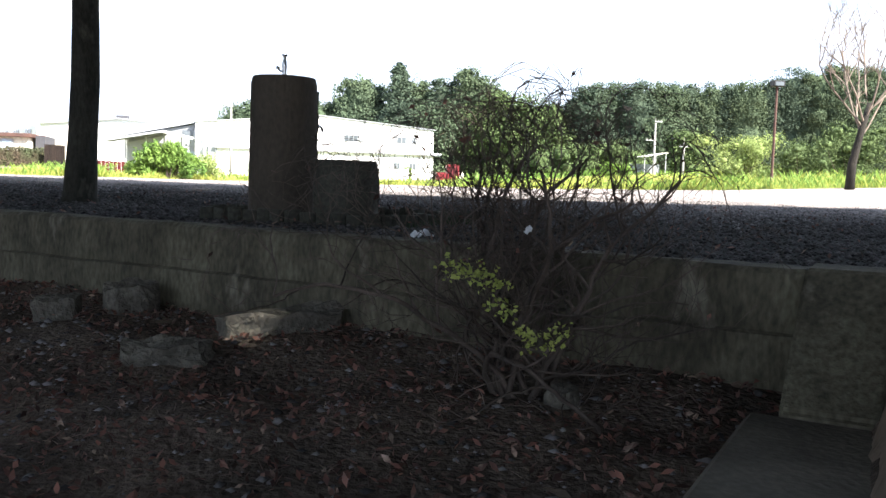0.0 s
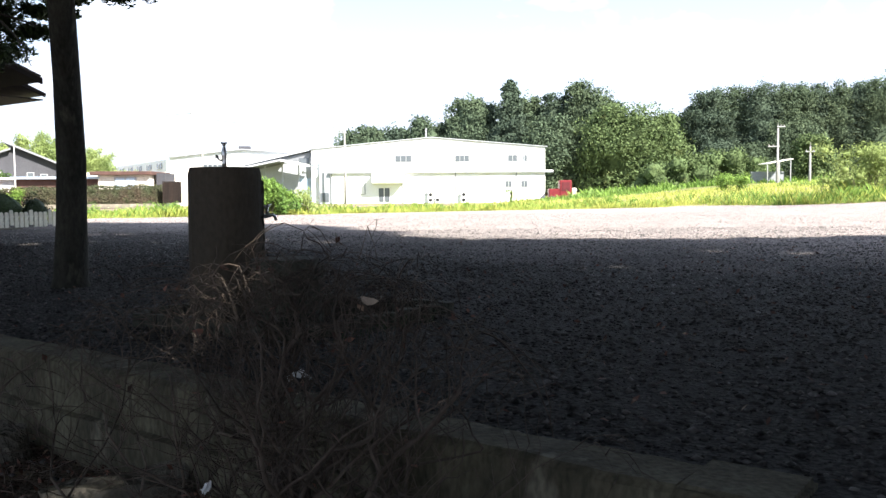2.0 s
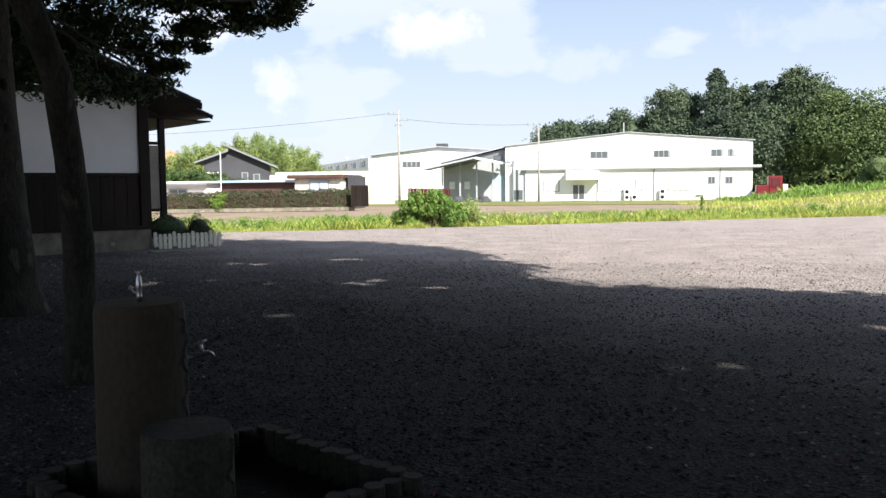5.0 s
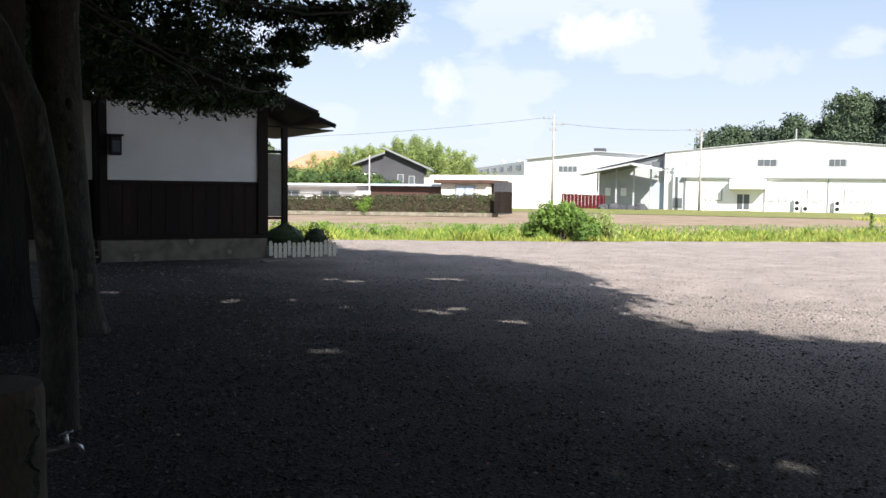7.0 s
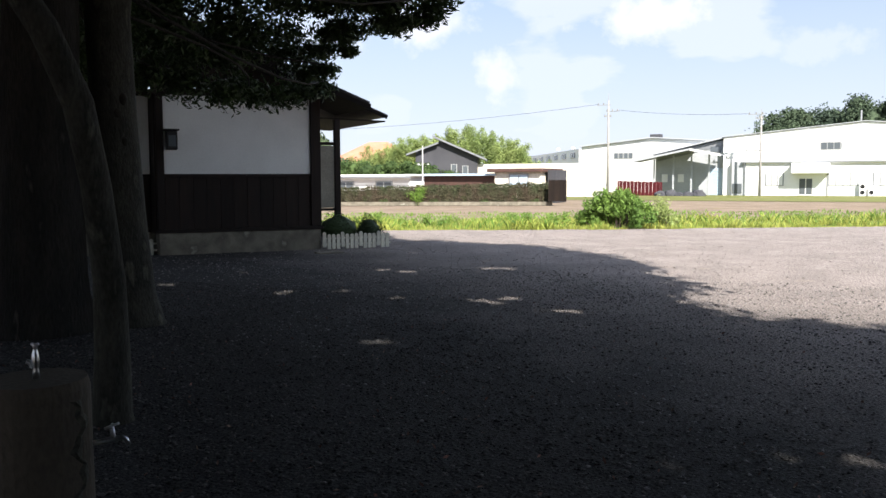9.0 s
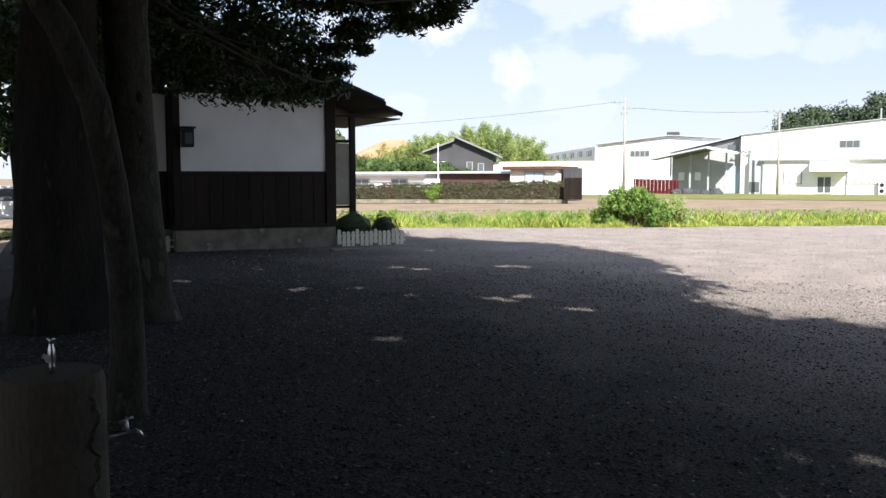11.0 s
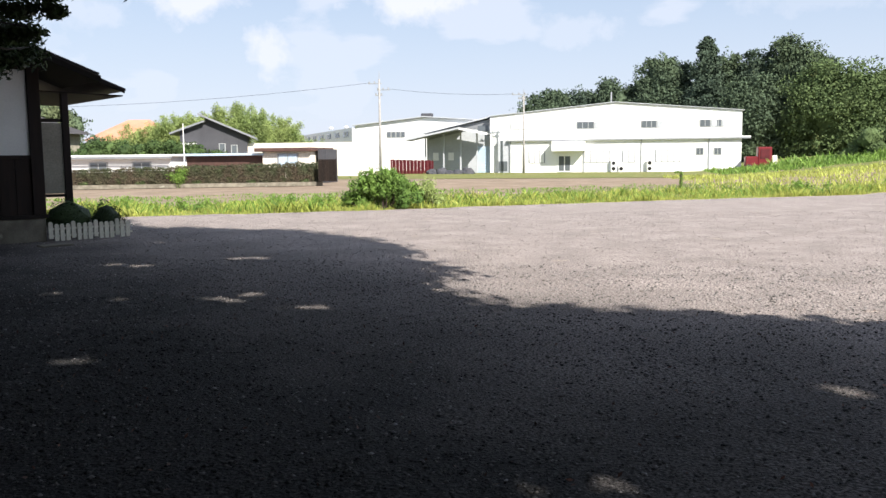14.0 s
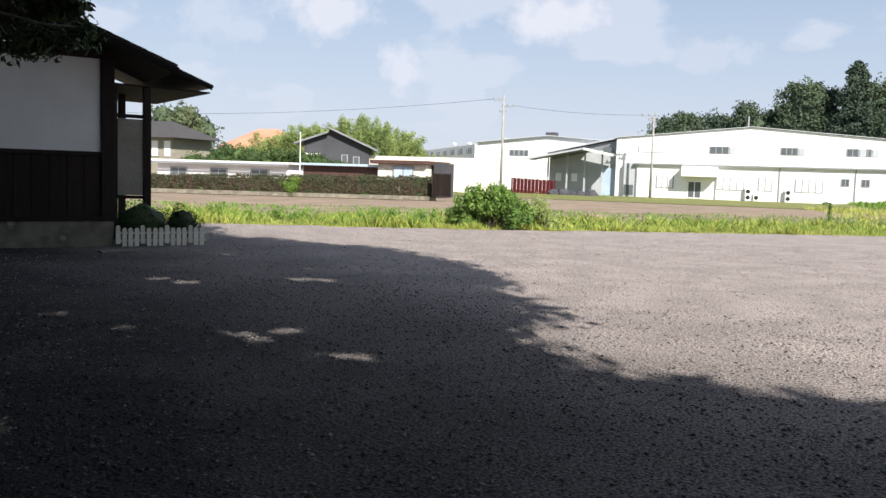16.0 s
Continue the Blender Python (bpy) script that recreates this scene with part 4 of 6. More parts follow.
# boughs: from, to, clumps, spread, clump radius
for a, b, n, sp, r in (((-7.62, 8.06, 3.4), (-7.21, 10.47, 3.3), 17, 0.18, 0.36), ((-7.21, 10.47, 3.22), (-6.4, 11.6, 3.45), 12, 0.14, 0.34), ((-7.2, 7.72, 3.75), (-5.97, 10.5, 3.95), 24, 0.24, 0.42),
                       ((-6.85, 7.28, 4.0), (-5.67, 9.5, 4.2), 18, 0.24, 0.42), ((-6.45, 6.9, 4.35), (-4.88, 9.3, 4.6), 20, 0.26, 0.42), ((-4.95, 9.45, 4.08), (-3.45, 10.75, 4.36), 18, 0.1, 0.26),
                       ((-4.9, 9.42, 4.5), (-3.35, 10.8, 4.72), 18, 0.14, 0.34), ((-5.5, 9.8, 3.85), (-4.8, 10.22, 3.9), 5, 0.1, 0.2), ((-5.8, 10.2, 3.62), (-5.45, 10.45, 3.62), 4, 0.08, 0.2),
                       ((-8.6, 6.2, 3.6), (-7.6, 8.0, 3.5), 12, 0.3, 0.45), ((-9.5, 8.5, 4.2), (-8.0, 9.5, 4.6), 14, 0.5, 0.6), ((-9.5, 5.5, 4.0), (-7.5, 7.0, 4.6), 16, 0.5, 0.6),
                       ((-7.4, 6.0, 3.4), (-6.2, 6.4, 3.7), 12, 0.3, 0.5), ((-8.0, 3.0, 4.0), (-6.0, 3.0, 4.6), 12, 0.5, 0.7), ((-6.0, 4.5, 5.8), (-3.6, 6.2, 6.2), 14, 0.6, 0.8)):
    for k in range(n):
        p = Vector(a).lerp(Vector(b), (k + rng.uniform(0, 1)) / n)
        q = r * rng.uniform(0.75, 1.3)
        hang.append((p.x + rng.normal(0, sp), p.y + rng.normal(0, sp), p.z + rng.normal(0, sp * 0.5), q, q, q * rng.uniform(0.5, 0.75)))
great = tree(-5.2, 4.2, big, [0.62, 0.56, 0.5, 0.45, 0.42, 0.38, 0.28], hang, 190, 0.062, "great old tree with thick grooved trunk and low boughs", every=9, thick=0.025, chinks=True, shape=0.34)

stem2 = tube(bmesh.new(), [(0.55, 0.82, -0.15), (0.54, 0.82, 0.05), (0.51, 0.81, 0.35), (0.44, 0.77, 1.2), (0.39, 0.74, 2.4), (0.36, 0.73, 3.6), (0.5, 0.9, 5.2)], [0.4, 0.34, 0.3, 0.265, 0.25, 0.24, 0.16], 18)
for v in stem2.verts:
    k = noise.noise((v.co.x * 6, v.co.y * 6, v.co.z * 1.2)) * 0.035
    v.co.x += k
    v.co.y += k
second = part("second_trunk", stem2, "bark_pale", great, "paler mottled second trunk", True)
for i in range(9):
    kb_ = bmesh.new()
    bmesh.ops.create_icosphere(kb_, subdivisions=2, radius=0.06, matrix=pose(0.46 + 0.2 * math.cos(-1.0 + 0.35 * math.sin(i * 2.1)), 0.79 + 0.22 * math.sin(-0.9 + 0.4 * math.sin(i * 2.1)), 1.5 + i * 0.16) @ Matrix.Diagonal((0.8, 0.8, 1.3, 1)))
    part("knot", kb_, "black_bark", second, smooth=True)

made = 0
for _ in range(30000):
    px = rng.uniform(-18, 20)
    r = rng.uniform(0.8, 1.35)
    py = rng.uniform(-15, 22)
    z = rng.uniform(5.0, 12.5)
    if py > edge(px) - 0.2 - r * 1.08:
        continue
    if any(math.hypot(px - gx_, py - gy_) < r * 0.3 + gr_ for gx_, gy_, gr_ in GAPS):
        continue
    x, y = px + slope.x * z, py + slope.y * z
    d = math.hypot(x - 2.5, y + 3)
    if z - r * 0.7 < 1.7 + 0.27 * d or y > 15.5:
        continue
    s = min(spots, key=lambda q: (q[0] - x) ** 2 + (q[1] - y) ** 2)
    if math.hypot(s[0] - x, s[1] - y) > 13:
        continue
    shade[s].append((x, y, z, r, r, r * 0.7))
    made += 1
    if made >= 3300:
        break
# the great tree's own roof of boughs is the densest
for _ in range(1500):
    x, y, r = rng.uniform(-13, 1.8), rng.uniform(-4, 9), rng.uniform(0.8, 1.3)
    z = max(5.0, 1.9 + 0.3 * math.hypot(x - 2.5, y + 3) + r) + rng.uniform(0, 3.0)
    px, py = x - slope.x * z, y - slope.y * z
    if py > edge(px) - 0.2 - r * 1.08 or any(math.hypot(px - a, py - b) < r * 0.3 + c for a, b, c in GAPS):
        continue
    shade[(-5.2, 4.2)].append((x, y, z, r, r, r * 0.6))
    if len(shade[(-5.2, 4.2)]) > 620:
        break
v, f = cloud([(x + 5.2, y - 4.2, z, a, b, c) for x, y, z, a, b, c in shade.pop((-5.2, 4.2))], 178, 0.235, 0.25)
quads("upper_crown", *thin(v, f, -5.2, 4.2), "leaf", great)
for (x, y), bl in shade.items():
    if bl:
        zt = sum(b[2] for b in bl) / len(bl)
        tree(x, y, [(x, y, -0.8), (x, y, 0.1), (x + 0.05, y, 1.5), (x, y + 0.1, 3.2), (x, y, zt * 0.75)], [0.5, 0.4, 0.32, 0.28, 0.16], bl, 178, 0.235, "tall shade tree with a spreading dark crown", group="shade trees", chinks=True, every=5)
tree(-19.2, 14.3, [(-19.2, 14.3, -0.1), (-19.2, 14.3, 1.2), (-19.1, 14.3, 3.0)], [0.3, 0.22, 0.18], [(-19.2 + rng.normal(0, 1.4), 14.3 + rng.normal(0, 1.4), rng.uniform(2.6, 5.5), 1, 1, 0.7) for _ in range(16)], 300, 0.12, "dark broadleaf tree beyond the hut")

tree(-14.1, 10.4, [(-14.1, 10.4, -0.1), (-14.1, 10.4, 0.1), (-14.05, 10.4, 1.4), (-14.2, 10.4, 2.8), (-14.1, 10.5, 4.2)], [0.36, 0.28, 0.22, 0.19, 0.14], [(-14.3 + rng.normal(0, 1.0), 10.6 + rng.normal(0, 1.0), rng.uniform(2.9, 7.0), 0.9, 0.9, 0.7) for _ in range(34)], 330, 0.11, "dark broadleaf tree standing at the end of the hut")

# ---- white works ----
FY = 117.0
works = empty("works_hall", pose(0, FY, 0), "long white clad works hall with a shallow gable", "factory")
wb = bmesh.new()
prism(wb, [(-14.1, -0.6), (19.2, -0.6), (19.2, 7.35), (2.85, 8.72), (-14.1, 7.15)], 0.6, 45)
part("wall", wb, "white", works)
rb = bmesh.new()
prism(rb, [(-14.3, 7.17), (2.85, 8.77), (19.5, 7.37), (19.5, 7.45), (2.85, 8.86), (-14.3, 7.26)], 0.35, 45.3)
part("roof", rb, "palegrey", works)
boxp("lower_wall", (-11.35, -0.2, -0.6, 19.1, 0.598, 3.8), "white", works)
boxp("eave_band", (-11.55, -0.5, 3.8, 20.2, 0.597, 4.05), "white", works, 0.02)
boxp("gutter", (-11.55, -0.6, 3.7, 20.2, -0.505, 3.88), "greywall", works)
for x in (-11.25, -1.3, 6.3, 14.95):
    boxp("downpipe", (x, -0.3, -0.6, x + 0.12, -0.202, 3.72), "greywall", works)


def window(x0, x1, z0, z1, n, parent, y=-0.2, gm="glass", fm="frame", bar=0.05):
    w = boxp("window", (x0 - 0.07, y - 0.06, z0 - 0.07, x1 + 0.07, y - 0.001, z1 + 0.07), fm, parent)
    s = (x1 - x0) / n
    for i in range(n):
        boxp("pane", (x0 + i * s + bar, y - 0.075, z0, x0 + (i + 1) * s - bar, y - 0.061, z1), gm, w)
    return w


for a, b, n in ((-2.2, 0.1, 3), (6.35, 8.3, 3), (13.9, 15.2, 2), (15.85, 16.6, 2)):
    window(a, b, 5.36, 6.2, n, works, 0.6)
    boxp("shutter", (b + 0.12, 0.5, 5.36, b + 0.85, 0.598, 6.2), "palegrey", works)
window(-11.2, -8.0, 5.4, 6.2, 3, works, 0.6, "white")
for a, b, n in ((-8.6, -6.5, 3), (-1.15, 2.2, 4), (3.95, 5.5, 2), (8.25, 11.35, 4)):
    window(a, b, 0.8, 2.3, n, works, -0.2, "white", "greywall", 0.07)
for a in (13.45, 15.7):
    window(a, a + 0.86, 1.7, 2.5, 2, works)
door = boxp("door", (-4.7, -0.26, -0.5, -2.85, -0.201, 1.75), "white", works, 0, "white framed double glass door")
for i in range(2):
    boxp("pane", (-4.55 + i * 0.82, -0.29, -0.35, -3.85 + i * 0.82, -0.261, 1.62), "glass", door)
boxp("canopy", (-5.45, -1.9, 2.3, -1.0, -0.2, 3.62), "white", works, 0.03, "deep white entrance canopy")
boxp("side_screen", (-12.9, -0.1, -0.6, -11.36, 0.597, 3.9), "palegrey", works)
boxp("side_window", (-12.8, -0.16, -0.3, -11.6, -0.101, 1.0), "glass", works)
boxp("vent", (2.2, 10, 8.5, 2.4, 10.2, 10.8), "steel", works)
for x, h in ((2.4, 1.75), (3.4, 1.2), (7.1, 1.65)):
    a = empty("air_conditioner", pose(x, FY - 0.75, -0.56), "white outdoor air conditioning unit by the works wall", "air conditioner", "outdoor units")
    boxp("casing", (0, 0, 0.0, 0.75, 0.35, h), "white", a, 0.03)
    for k in range(2 if h > 1.3 else 1):
        part("fan_grille", lathe(bmesh.new(), [(0.26, 0), (0.26, 0.02), (0.1, 0.03)], pose(0.36, 0.0, 0.45 + k * 0.75, 90), 16), "black", a)

# loading bay with its lean-to roof
bay = empty("loading_bay", pose(0, FY, 0), "open loading bay under a sloping metal lean-to roof", "loading bay")
bb = bmesh.new()
prism(bb, [(-23.3, -0.6), (-14.12, -0.6), (-14.12, 6.9), (-23.3, 5.0)], 1.5, 30)
part("back_wall", bb, "palegrey", bay)
slab("roof", ((-23.8, 5.1), (-14.12, 7.25)), 0.16, 0.9, 30, "palegrey", bay, "long sloping metal roof")
slab("gable_band", ((-23.0, 4.95), (-14.13, 6.9)), 0.85, 1.44, 1.498, "metalroof", bay)
slab("canopy", ((-25.5, 4.1), (-17.9, 5.62)), 0.14, -3.0, 1.43, "metalroof", bay, "projecting canopy over the loading front")
slab("canopy", ((-17.9, 5.62), (-13.95, 4.85)), 0.14, -3.0, 0.3, "metalroof", bay)
slab("fascia", ((-25.6, 4.14), (-17.9, 5.68)), 0.24, -3.08, -3.001, "palegrey", bay)
slab("fascia", ((-17.9, 5.68), (-13.95, 4.9)), 0.3, -3.08, -3.001, "white", bay, "white canopy fascia")
for x, h in ((-23.2, 4.3), (-20.6, 4.85), (-18.2, 5.3), (-15.9, 5.0)):
    boxp("column", (x, -0.4, -0.6, x + 0.2, -0.2, h), "palegrey", bay)
shutter = boxp("shutter", (-16.1, 1.36, -0.55, -14.2, 1.435, 3.1), "blueroof", bay, 0, "pale blue roller shutter")
for k in range(9):
    boxp("slat", (-16.05, 1.335, -0.4 + k * 0.38, -14.25, 1.359, -0.18 + k * 0.38), "blueroof", shutter)
for a in (-22.4, -20.2):
    boxp("pane", (a, 1.4, 1.2, a + 0.8, 1.438, 2.3), "white", bay)
boxp("side_window", (-15.9, 1.4, 5.2, -14.5, 1.438, 6.0), "glass", bay)

# second works hall further back, standing askew
hall = empty("works_hall", pose(-40.5, 140, 0, 0, 0, 0), "white works hall with a grey windowed flank", "factory")
hb = bmesh.new()
pts = [(0, -0.6), (44, -0.6), (44, 5.9), (12, 8.3), (0, 7.1)]
prism(hb, pts, 0, 30)
part("wall", hb, "white", hall)
hr = bmesh.new()
prism(hr, [(-0.4, 7.08), (12, 8.35), (44, 5.95), (44, 6.1), (12, 8.5), (-0.4, 7.22)], -0.5, 30)
part("roof", hr, "palegrey", hall)
fl = bmesh.new()
ln = math.hypot(38, 65)
box(fl, 0, 0, 0, ln, 0.5, 6.8, m=pose(0, 0, 0, 0, 0, math.degrees(math.atan2(65, -38))))
flank = part("flank_wall", fl, "white", hall)
for i in range(9):
    wbm = box(bmesh.new(), 3 + i * 7.5, 0.5, 5.35, 6.4 + i * 7.5, 0.62, 6.25, m=pose(0, 0, 0, 0, 0, math.degrees(math.atan2(65, -38))))
    part("window", wbm, "glass", flank)
    part("mullion", box(bmesh.new(), 4.6 + i * 7.5, 0.6, 5.3, 4.8 + i * 7.5, 0.7, 6.3, m=pose(0, 0, 0, 0, 0, math.degrees(math.atan2(65, -38)))), "white", flank)
for i in range(4):
    window(5.6 + i * 0.82, 6.25 + i * 0.82, 5.1, 5.95, 1, hall, 0.0)
boxp("roof_vent", (11.4, 0.5, 8.35, 13.2, 2, 9.0), "slate", hall, 0.05)
for i in range(6):
    part("roof_fan", lathe(bmesh.new(), [(0.35, 0), (0.4, 0.15), (0.42, 0.32), (0.2, 0.48)], pose(-2.0 + i * 3.0 - (8 if i < 2 else 0), 3 + (14 if i < 2 else 0), 7.15 + i * 0.16), 12), "white", hall, smooth=True)
tagged(boxp("boundary_wall", (-46.2, 103, -0.6, -26.5, 103.3, 3.7), "cream"), "cream rendered boundary wall beside the works", "wall")
sheets = empty("maroon_sheeting", pose(-27.1, 112.5, -0.55), "maroon corrugated sheets leaning by the loading bay", "sheeting")
for i in range(24):
    boxp("sheet", (i * 0.25, 0.1 * (i % 2), 0.0, i * 0.25 + 0.23, 0.1 * (i % 2) + 0.06, 1.98 + 0.05 * math.sin(i * 1.9) - 0.008 * i), "maroon", sheets)
trailer = empty("farm_trailer", pose(-30.5, 108.0, -0.55), "low pale flatbed trailer beside the wall", "trailer")
boxp("bed", (0, 0, 0.75, 3.1, 1.5, 0.92), "frame", trailer, 0.03)
for k in range(5):
    boxp("stake", (0.1 + k * 0.7, 0, 0.92, 0.18 + k * 0.7, 0.08, 1.5), "frame", trailer)
boxp("rail", (0, -0.03, 1.42, 3.1, -0.001, 1.5), "frame", trailer)
for x in (0.7, 2.3):
    part("wheel", lathe(bmesh.new(), [(0.25, 0), (0.38, 0.04), (0.38, 0.2), (0.25, 0.24)], pose(x, 0.3, 0.38, 90), 14), "black", trailer)
for i in range(5):
    c = empty("covered_pile", pose(-20.8 + i * 1.15, 111.0, -0.6), "heap under a grey tarpaulin by the bay", "pile", "covered piles")
    bm = bmesh.new()
    bmesh.ops.create_icosphere(bm, subdivisions=3, radius=0.8)
    for v in bm.verts:
        k = 0.3 * noise.noise(v.co * 1.6 + Vector((i * 3, 0, 0))) + 0.12 * noise.noise(v.co * 5 + Vector((i, 0, 0)))
        v.co = Vector((v.co.x * (1.2 + k), v.co.y * (1 + k), max(-0.05, v.co.z * (0.75 + 0.25 * math.sin(i * 2.0)) * (1 + k) + 0.1)))
    part("tarpaulin", bm, "slate", c)
mach = empty("farm_machine", pose(20.4, 115, -0.55), "red farm machine with a tall frame beside the works", "machine")
boxp("cab", (0.5, 0, 0.3, 2.2, 1.6, 3.1), "red", mach, 0.08)
boxp("body", (-1.0, 0, 0.4, 0.5, 1.6, 1.9), "red", mach, 0.08)
boxp("panel", (0.8, -0.05, 1.6, 1.9, -0.001, 2.8), "maroon", mach)
for x in (-0.6, 1.6):
    part("wheel", lathe(bmesh.new(), [(0.3, 0), (0.45, 0.05), (0.45, 0.25), (0.3, 0.3)], pose(x, 0.1, 0.45, 90), 16), "black", mach)
boxp("guard", (2.25, 0.2, 0.2, 2.9, 1.2, 2.0), "offwhite", mach, 0.05)

# ---- poles and wires ----
def utility_pole(x, y, h, label, arms):
    p = empty("utility_pole", pose(x, y, 0), label, "utility pole", "utility poles")
    part("shaft", tube(bmesh.new(), [(0, 0, -0.8), (0, 0, h * 0.92)], [0.19, 0.1], 10), "pole", p, smooth=True)
    part("rod", tube(bmesh.new(), [(0, 0, h * 0.9), (0, 0, h)], [0.04, 0.02], 6), "pole", p)
    for z, x0, x1 in arms:
        a = boxp("crossarm", (x0, -0.05, z, x1, 0.05, z + 0.1), "steel", p)
        for k in range(3):
            xx = x0 + (x1 - x0) * (k + 0.2) / 2.6
            part("insulator", lathe(bmesh.new(), [(0.05, 0), (0.09, 0.06), (0.06, 0.12), (0.09, 0.2)], pose(xx, 0, z + 0.1), 8), "pole", a)
    return p


P1 = utility_pole(-25.7, 102.5, 12.3, "tall concrete utility pole with crossarms beyond the field", [(10.75, -1.4, 0.3), (9.95, -0.3, 1.4), (9.3, -0.5, 0.4)])
P2 = utility_pole(-9.0, 113.5, 10.5, "concrete utility pole in front of the white hall", [(9.75, -1.6, 0.45), (9.2, -0.7, 0.3)])
P3 = utility_pole(45.0, 99.0, 9.2, "slim pale utility pole before the wooded hill", [(8.6, -0.1, 0.9), (6.2, -1.2, 0.2)])
P4 = utility_pole(49.5, 100.0, 6.8, "short pale utility pole before the wooded hill", [(5.6, -0.6, 0.6)])


def wire(a, b, sag, r=0.018):
    a, b = Vector(a), Vector(b)
    pts = [a.lerp(b, i / 16) - Vector((0, 0, sag * 4 * (i / 16) * (1 - i / 16))) for i in range(17)]
    tagged(part("power_line", tube(bmesh.new(), pts, [r] * 17, 5), "black"), "thin dark overhead power line", "power line", "power lines")


wire((-24.4, 102.5, 10.1), (-10.5, 113.5, 9.9), 0.3)
wire((-27.0, 102.5, 10.9), (-100, 100.0, 9.6), 1.4)

# ---- houses and sheds beyond the field ----
house = empty("house", pose(-49.8, 100, 0.35, 0, 0, 22), "dark slate-grey two-storey house with a split-pitch roof", "house")
hb = bmesh.new()
prism(hb, [(-1.4, -0.9), (6.9, -0.9), (6.9, 4.3), (1.7, 6.6), (1.7, 6.2), (-1.4, 5.0)], 0, 9)
part("wall", hb, "slate", house)
slab("roof", ((0.9, 7.2), (8.0, 4.1)), 0.25, -0.8, 9.8, "metalroof", house, "grey metal roof slope")
slab("roof", ((-2.6, 4.75), (1.7, 6.3)), 0.22, -0.8, 9.8, "metalroof", house)
for a, z in ((3.4, 1.7), (4.9, 1.5)):
    window(a, a + 0.7, z, z + 1.6, 1, house, 0.0)
boxp("balcony", (-1.2, -1.2, 2.9, 0.6, -0.01, 3.4), "white", house, 0.03)

shed = empty("long_shed", pose(-30, 56, 0), "long low white shed with a flat eave", "shed")
boxp("wall", (-9.8, 0, 0, 1.5, 3, 1.95), "white", shed)
boxp("roof", (-10.1, -0.5, 1.95, 1.85, 3.4, 2.1), "white", shed, 0.02)
boxp("fascia", (-10.1, -0.55, 1.82, 1.85, -0.505, 1.95), "greywall", shed)
for a in (-8.55, -5.0, -1.5):
    window(a, a + 1.4, 1.0, 1.5, 2, shed, 0.0)
annex = empty("annex", pose(-27.6, 56, 0), "low brown-fronted annex with a pale blue roof edge", "annex")
boxp("wall", (0.35, 0, 0, 6.3, 4, 1.95), "rust", annex)
boxp("roof_edge", (0.25, -0.4, 1.95, 6.4, 4, 2.12), "blueroof", annex, 0.02)
boxp("wall", (6.31, -0.3, 0, 9.85, 4, 2.2), "offwhite", annex, 0, "cream rendered wall")
boxp("roof", (5.85, -0.7, 2.2, 10.1, 4, 2.46), "rust", annex, 0.03, "dark brown corrugated eave")
boxp("store", (10.11, 0.5, 0, 10.7, 3, 2.34), "slate", annex)
window(7.5, 8.9, 1.1, 2.0, 2, annex, -0.3, "blueroof")
post = empty("flag_pole", pose(-25.3, 52, 0), "slim plain white pole behind the hedge", "pole")
part("shaft", tube(bmesh.new(), [(0, 0, -0.2), (0, 0, 4.1)], [0.035, 0.028], 8), "white", post)
orange = empty("house", pose(-78, 130, 0), "house with a pale terracotta hipped roof", "house")
boxp("wall", (-6, 0, 0, 6, 9, 5.2), "offwhite", orange)
ob_ = bmesh.new()
q = [ob_.verts.new(v) for v in ((-7, -1, 5.0), (7, -1, 5.0), (7, 10, 5.0), (-7, 10, 5.0), (-1.5, 4.5, 8.6), (2.5, 4.5, 8.6))]
for f in ((0, 1, 5, 4), (1, 2, 5), (2, 3, 4, 5), (3, 0, 4), (3, 2, 1, 0)):
    ob_.faces.new([q[i] for i in f])
part("roof", ob_, "terracotta", orange)
grey = empty("house", pose(-70.6, 92, 0.2), "dark tiled traditional house with pale shutters", "house")
boxp("wall", (-6, 0, -0.8, 5, 8, 5.0), "board", grey)
gq = bmesh.new()
q = [gq.verts.new(v) for v in ((-7.2, -1.2, 4.9), (6.2, -1.2, 4.9), (6.2, 9.2, 4.9), (-7.2, 9.2, 4.9), (-4.5, 4, 7.2), (2, 4, 7.2))]
for f in ((0, 1, 5, 4), (1, 2, 5), (2, 3, 4, 5), (3, 0, 4), (3, 2, 1, 0)):
    gq.faces.new([q[i] for i in f])
part("roof", gq, "tile", grey)
for i in range(4):
    window(-2 + i * 1.9, -1 + i * 1.9, 2.6, 4.5, 1, grey, 0.0, "white")

